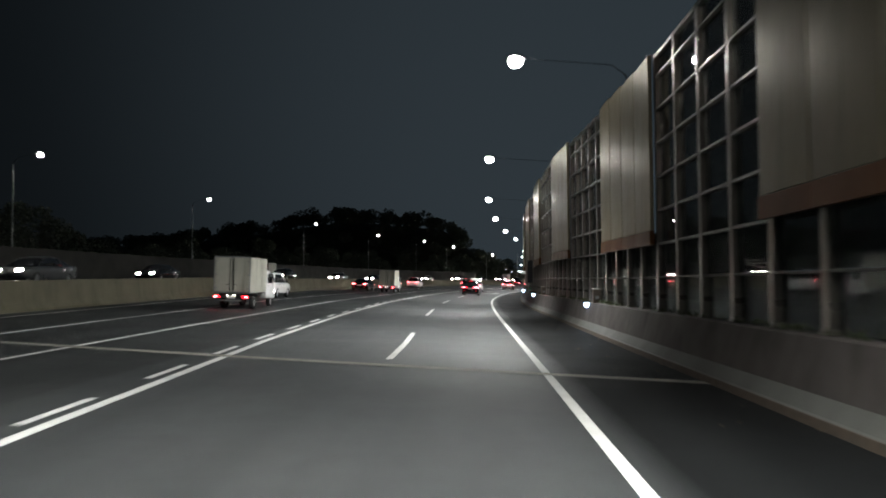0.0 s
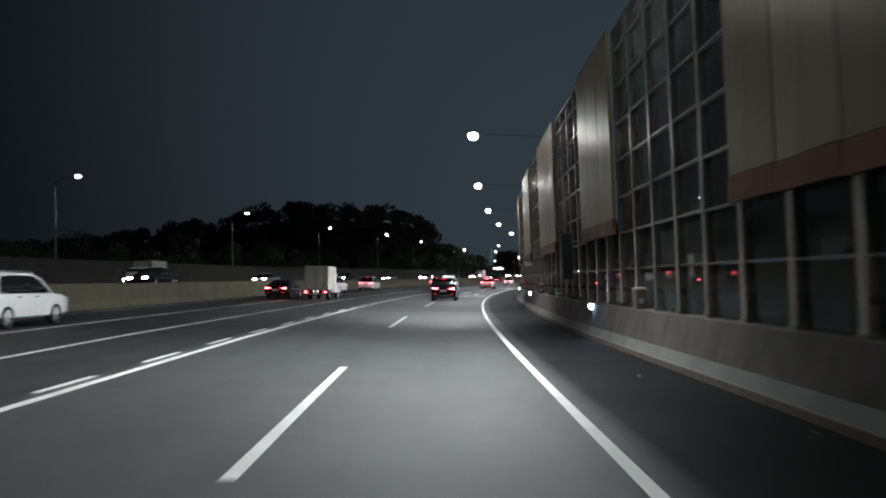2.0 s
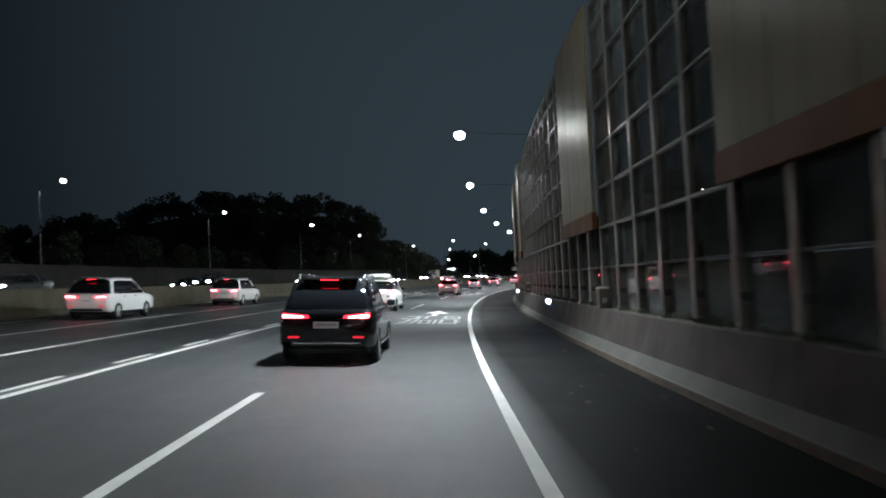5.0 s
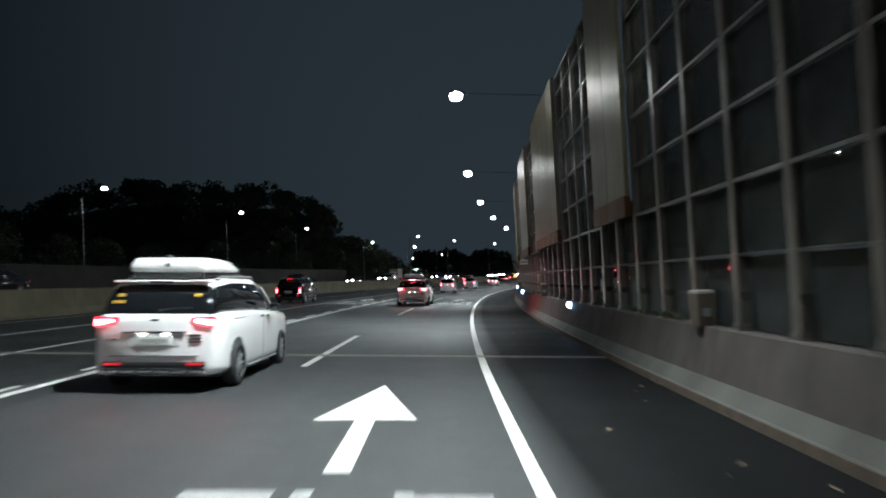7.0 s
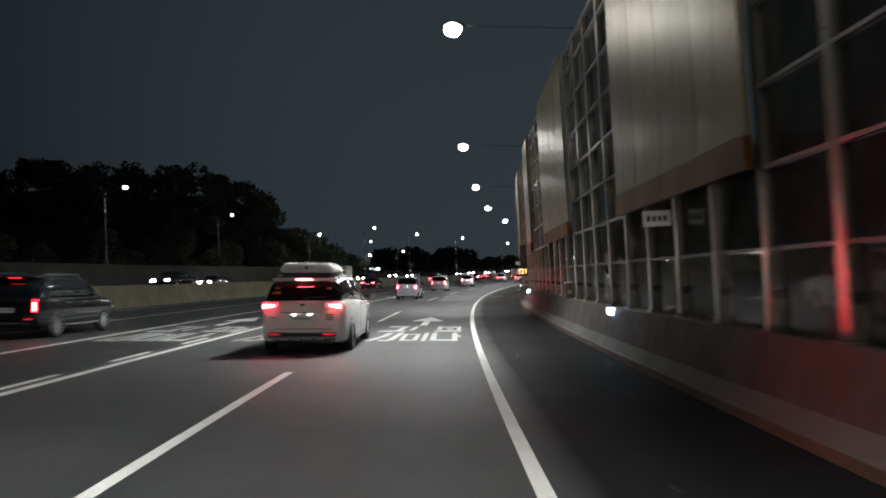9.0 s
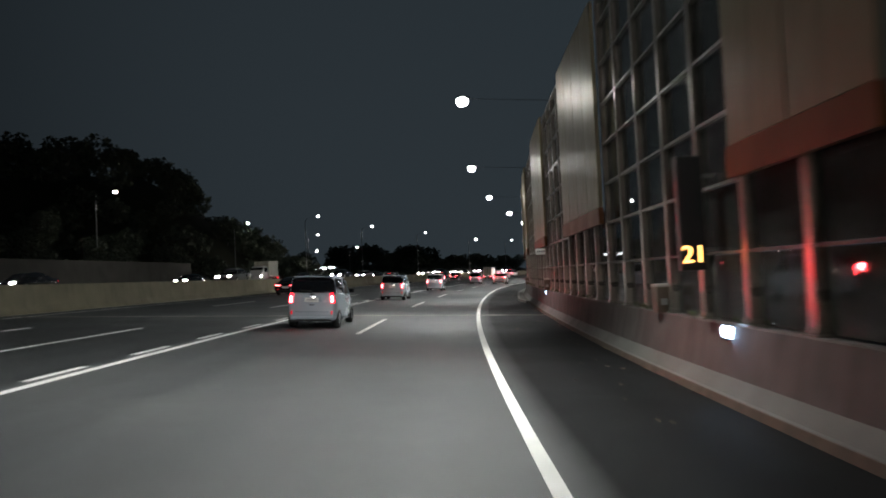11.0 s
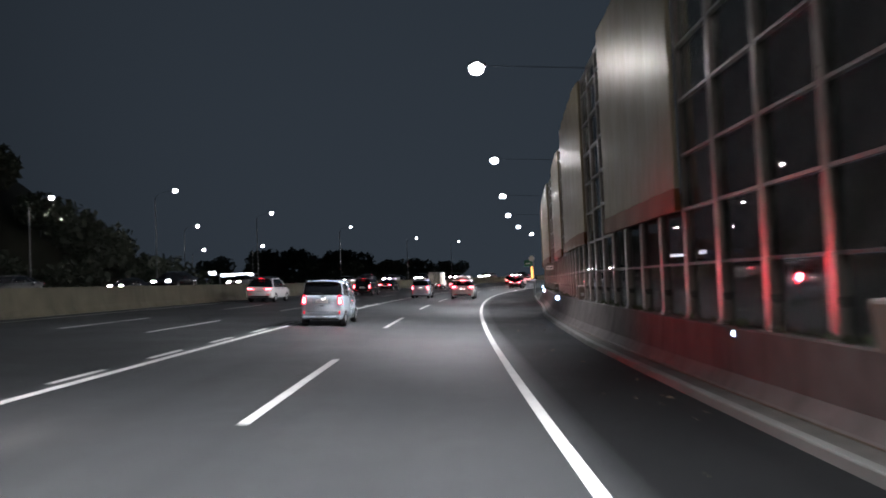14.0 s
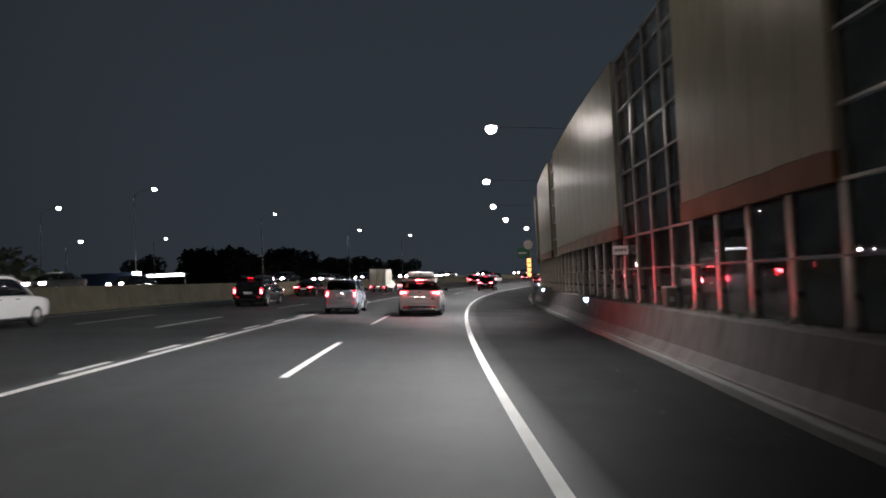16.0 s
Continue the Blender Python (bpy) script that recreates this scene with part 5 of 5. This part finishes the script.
def message_board(s, lit):
    ob = empty("message_board", stand(s, wall_d(s) - 0.42, 1.75, bank=False), "tall narrow dark message board on the barrier" + (" showing orange figures" if lit else ""), "message board")
    part("cabinet", block((0, 0, 0.85), (0.38, 0.16, 1.7), 0.02), BLACK, ob)
    part("face", block((0, -0.083, 0.85), (0.33, 0.012, 1.62), 0.004), DARKBOARD, ob)
    for z in (0.3, 1.4):
        part("bracket", block((0.28, 0.02, z), (0.24, 0.05, 0.06), 0.01), STEEL, ob)
    if lit:
        cu = bpy.data.curves.new("figures", "FONT")
        cu.body, cu.size, cu.align_x, cu.extrude = "21", 0.36, "CENTER", 0.003
        tx = new("figures", cu)
        tx.matrix_basis = Matrix.Translation((0, -0.095, 0.12)) @ pose(0, 0, 0, 90, 0, 0)
        tx.parent = ob
        cu.materials.append(ORANGE)


message_board(57.2, False)
message_board(173.7, True)
ob = empty("led_sign_column", stand(290.0, 3.95, 0, bank=False), "upright dark sign column with four orange lit figures, green sign", "led sign")
part("post", tube(bmesh.new(), [(0.16, 0.12, 0), (0.16, 0.12, 3.9)], (0.07, 0.06), 12), STEEL, ob)
part("base_plate", block((0.16, 0.12, 0.02), (0.3, 0.3, 0.04), 0.008), STEEL, ob)
part("cabinet", block((0, 0, 2.42), (0.36, 0.16, 1.42), 0.03), BLACK, ob)
for i in range(4):
    z = 1.95 + 0.315 * i
    for x, dz, w, h in ((-0.05, 0.06, 0.12, 0.09), (0.085, 0.02, 0.035, 0.2), (-0.02, -0.07, 0.17, 0.04)):
        part("figure_bar", block((x, -0.086, z + dz), (w, 0.01, h), 0.003), ORANGE, ob, "lit orange bar")
part("green_sign", block((-0.36, 0.02, 3.45), (0.8, 0.03, 0.66), 0.012), SIGN_GREEN, ob, "green sign board")
part("lettering_bar", block((-0.40, 0.0, 3.4), (0.5, 0.005, 0.1)), SIGN_WHITE, ob)
part("round_sign", tube(bmesh.new(), [(0.0, -0.04, 3.92), (0.0, -0.01, 3.92)], (0.3, 0.3), 28), SIGN_WHITE, ob, "round white sign")
part("sign_arm", block((-0.2, 0.06, 3.5), (0.8, 0.04, 0.05), 0.01), STEEL, ob)
ob = empty("plastic_bin", stand(62.0, wall_d(62.0) - 0.12, 1.01, bank=False), "white plastic bin with a green lid on the parapet", "bin")
part("bin_body", loft(bmesh.new(), [[Vector((x * w, y * w2, z)) for x, y in ((-1, -1), (1, -1), (1, 1), (-1, 1))] for z, w, w2 in ((0, 0.15, 0.24), (0.21, 0.17, 0.26))]), WHITE_PLASTIC, ob)
part("lid", loft(bmesh.new(), [[Vector((x * w, y * w2, z)) for x, y in ((-1, -1), (1, -1), (1, 1), (-1, 1))] for z, w, w2 in ((0.21, 0.18, 0.27), (0.25, 0.18, 0.27), (0.36, 0.14, 0.23))]), SIGN_GREEN, ob, "tall green lid")

# ---- wooded hill, far trees and far lights ----
random.seed(21)
RIDGE_X, RIDGE_Z = [-420, -250, -150, -110, -80, -57, -46, -28, -13, -9, -5, 0, 6, 12, 20, 30], [16, 20, 24, 27, 32, 36, 35, 33, 31, 28, 25, 17.5, 14, 9, 4, 0]


def ridge(x):
    return float(np.interp(x, RIDGE_X, RIDGE_Z))


bm = bmesh.new()
xs, cols = [-420 + 9 * i for i in range(51)], []
for j, (dy, k) in enumerate(((-14, 0.0), (-7, 0.25), (0, 0.62), (14, 0.80), (40, 0.84), (90, 0.7), (140, 0.0))):
    cols.append([bm.verts.new((x + random.uniform(-2, 2), 312 + dy + random.uniform(-2, 2), -1.6 + (ridge(x) + 1.6) * k)) for x in xs])
for u, w in zip(cols, cols[1:]):
    for i in range(len(xs) - 1):
        bm.faces.new((u[i], u[i + 1], w[i + 1], w[i]))
tagged(link("hill", bm, SOIL, smooth=True), "dark wooded hill against the night sky", "hill", kind="structure")


parts = []
for i in range(430):
    x = random.uniform(-330, 24)
    dy = random.choice((-8, -3, 0, 3, 8, 16, 25))
    h = max(3.0, ridge(x) * (0.62 if dy < -5 else 0.82 if dy < 2 else 0.9))
    parts.append((Vector((x, 312 + dy, h - random.uniform(0, 2.5) if dy >= 0 else h * random.uniform(0.2, 0.9))), random.uniform(2.2, 4.2)))
verts, faces = [], []


def leaves(centre, r, n, size, verts, faces):
    """A ragged crown of many small leaf sprays round a point, each a bent blade turned at random."""
    for _ in range(n):
        while True:
            o = Vector((random.uniform(-1, 1), random.uniform(-1, 1), random.uniform(-1, 1)))
            if o.length < 1:
                break
        o = o.normalized() * (0.35 + 0.65 * random.random() ** 0.6)
        c = centre + Vector((o.x * r, o.y * r, o.z * r * 0.8))
        q = size * random.uniform(0.55, 1.4)
        u = Vector((random.gauss(0, 1), random.gauss(0, 1), random.gauss(0, 0.6))).normalized() * q
        w = u.cross(Vector((random.gauss(0, 1), random.gauss(0, 1), random.gauss(0, 1)))).normalized() * q * 0.55
        b, lift = len(verts), Vector((0, 0, q * 0.25))
        verts.extend((c - u, c - w + lift, c + u, c + w + lift))
        faces.append((b, b + 1, b + 2, b + 3))


for c, r in parts:
    leaves(c, r, 230, 0.55, verts, faces)
me = bpy.data.meshes.new("woods")
me.from_pydata(verts, [], faces)
me.materials.append(LEAF)
tagged(new("woods", me), "dense dark woods covering the hill", "woods", kind="stuff")


def tree(s, d, h, r):
    p = spot(s, d, 0)
    ob = empty("tree", Matrix.Translation((p.x, p.y, -1.6)), "leafy roadside tree in the dark", "tree", "trees beyond the far wall")
    bm = bmesh.new()
    lean = random.uniform(-0.3, 0.3)
    tube(bm, [(0, 0, -1), (lean * 0.3, 0, h * 0.3), (lean, 0, h * 0.7), (lean, 0.2, h * 0.92)], (0.24, 0.18, 0.1, 0.03), 8)
    for k in range(5):
        a, z = random.uniform(0, 6.3), h * random.uniform(0.35, 0.7)
        tube(bm, [(lean * 0.7, 0, z), (lean + r * 0.4 * math.cos(a), r * 0.4 * math.sin(a), z + r * 0.4), (lean + r * 0.8 * math.cos(a), r * 0.8 * math.sin(a), z + r * 0.6)], (0.08, 0.05, 0.02), 6)
    part("trunk", bm, BARK, ob)
    verts, faces = [], []
    for k in range(8):
        a = random.uniform(0, 6.3)
        leaves(Vector((lean + r * 0.5 * math.cos(a), r * 0.5 * math.sin(a), h * random.uniform(0.45, 0.92))), r * random.uniform(0.45, 0.75), 420, 0.22, verts, faces)
    me = bpy.data.meshes.new("crown")
    me.from_pydata(verts, [], faces)
    me.materials.append(LEAF)
    cr = new("crown", me)
    cr.parent = ob


for i in range(46):
    tree(-20 + 6.4 * i + random.uniform(-2, 2), -50 - random.uniform(0, 9), random.uniform(8.5, 13.5), random.uniform(2.4, 3.6))
for x, y, h in ((66, 470, 13), (76, 480, 12), (72, 500, 14), (85, 500, 13), (100, 520, 14), (90, 490, 12), (112, 540, 15), (128, 560, 14), (140, 560, 13), (30, 700, 25), (52, 705, 28), (74, 700, 30), (96, 705, 29), (118, 700, 27)):
    verts, faces = [], []
    for k in range(9):
        leaves(Vector((x + random.uniform(-9, 9), y + random.uniform(-4, 4), -1.6 + h * (0.2 + 0.55 * (k % 3) / 2 * random.uniform(0.7, 1.1)))), h * 0.3, 330, 0.05 * h, verts, faces)
    me = bpy.data.meshes.new("grove")
    me.from_pydata(verts, [], faces)
    me.materials.append(LEAF)
    tagged(new("grove", me), "distant dark grove behind the carriageways", "trees", "far groves", "stuff")

ob = empty("filling_station", Matrix.Translation((40, 632, -1.6)), "far filling station with a glowing white canopy", "building")
part("canopy", block((0, 0, 12.0), (22, 9, 0.6), 0.05), WHITE_PLASTIC, ob)
part("fascia", block((0, -4.6, 11.7), (17, 0.12, 1.4), 0.03), CANOPY, ob, "glowing white fascia")
part("fascia", block((-13, -4.6, 13.0), (4, 0.12, 1.8), 0.03), CANOPY, ob)
for x in (-9, 9):
    part("column", block((x, 0, 5.8), (0.8, 0.8, 11.6), 0.05), STEEL, ob)
part("building", block((-26, 10, 7), (24, 10, 14), 0.1), BLUEWALL, ob, "low building with blue light painted into its walls")
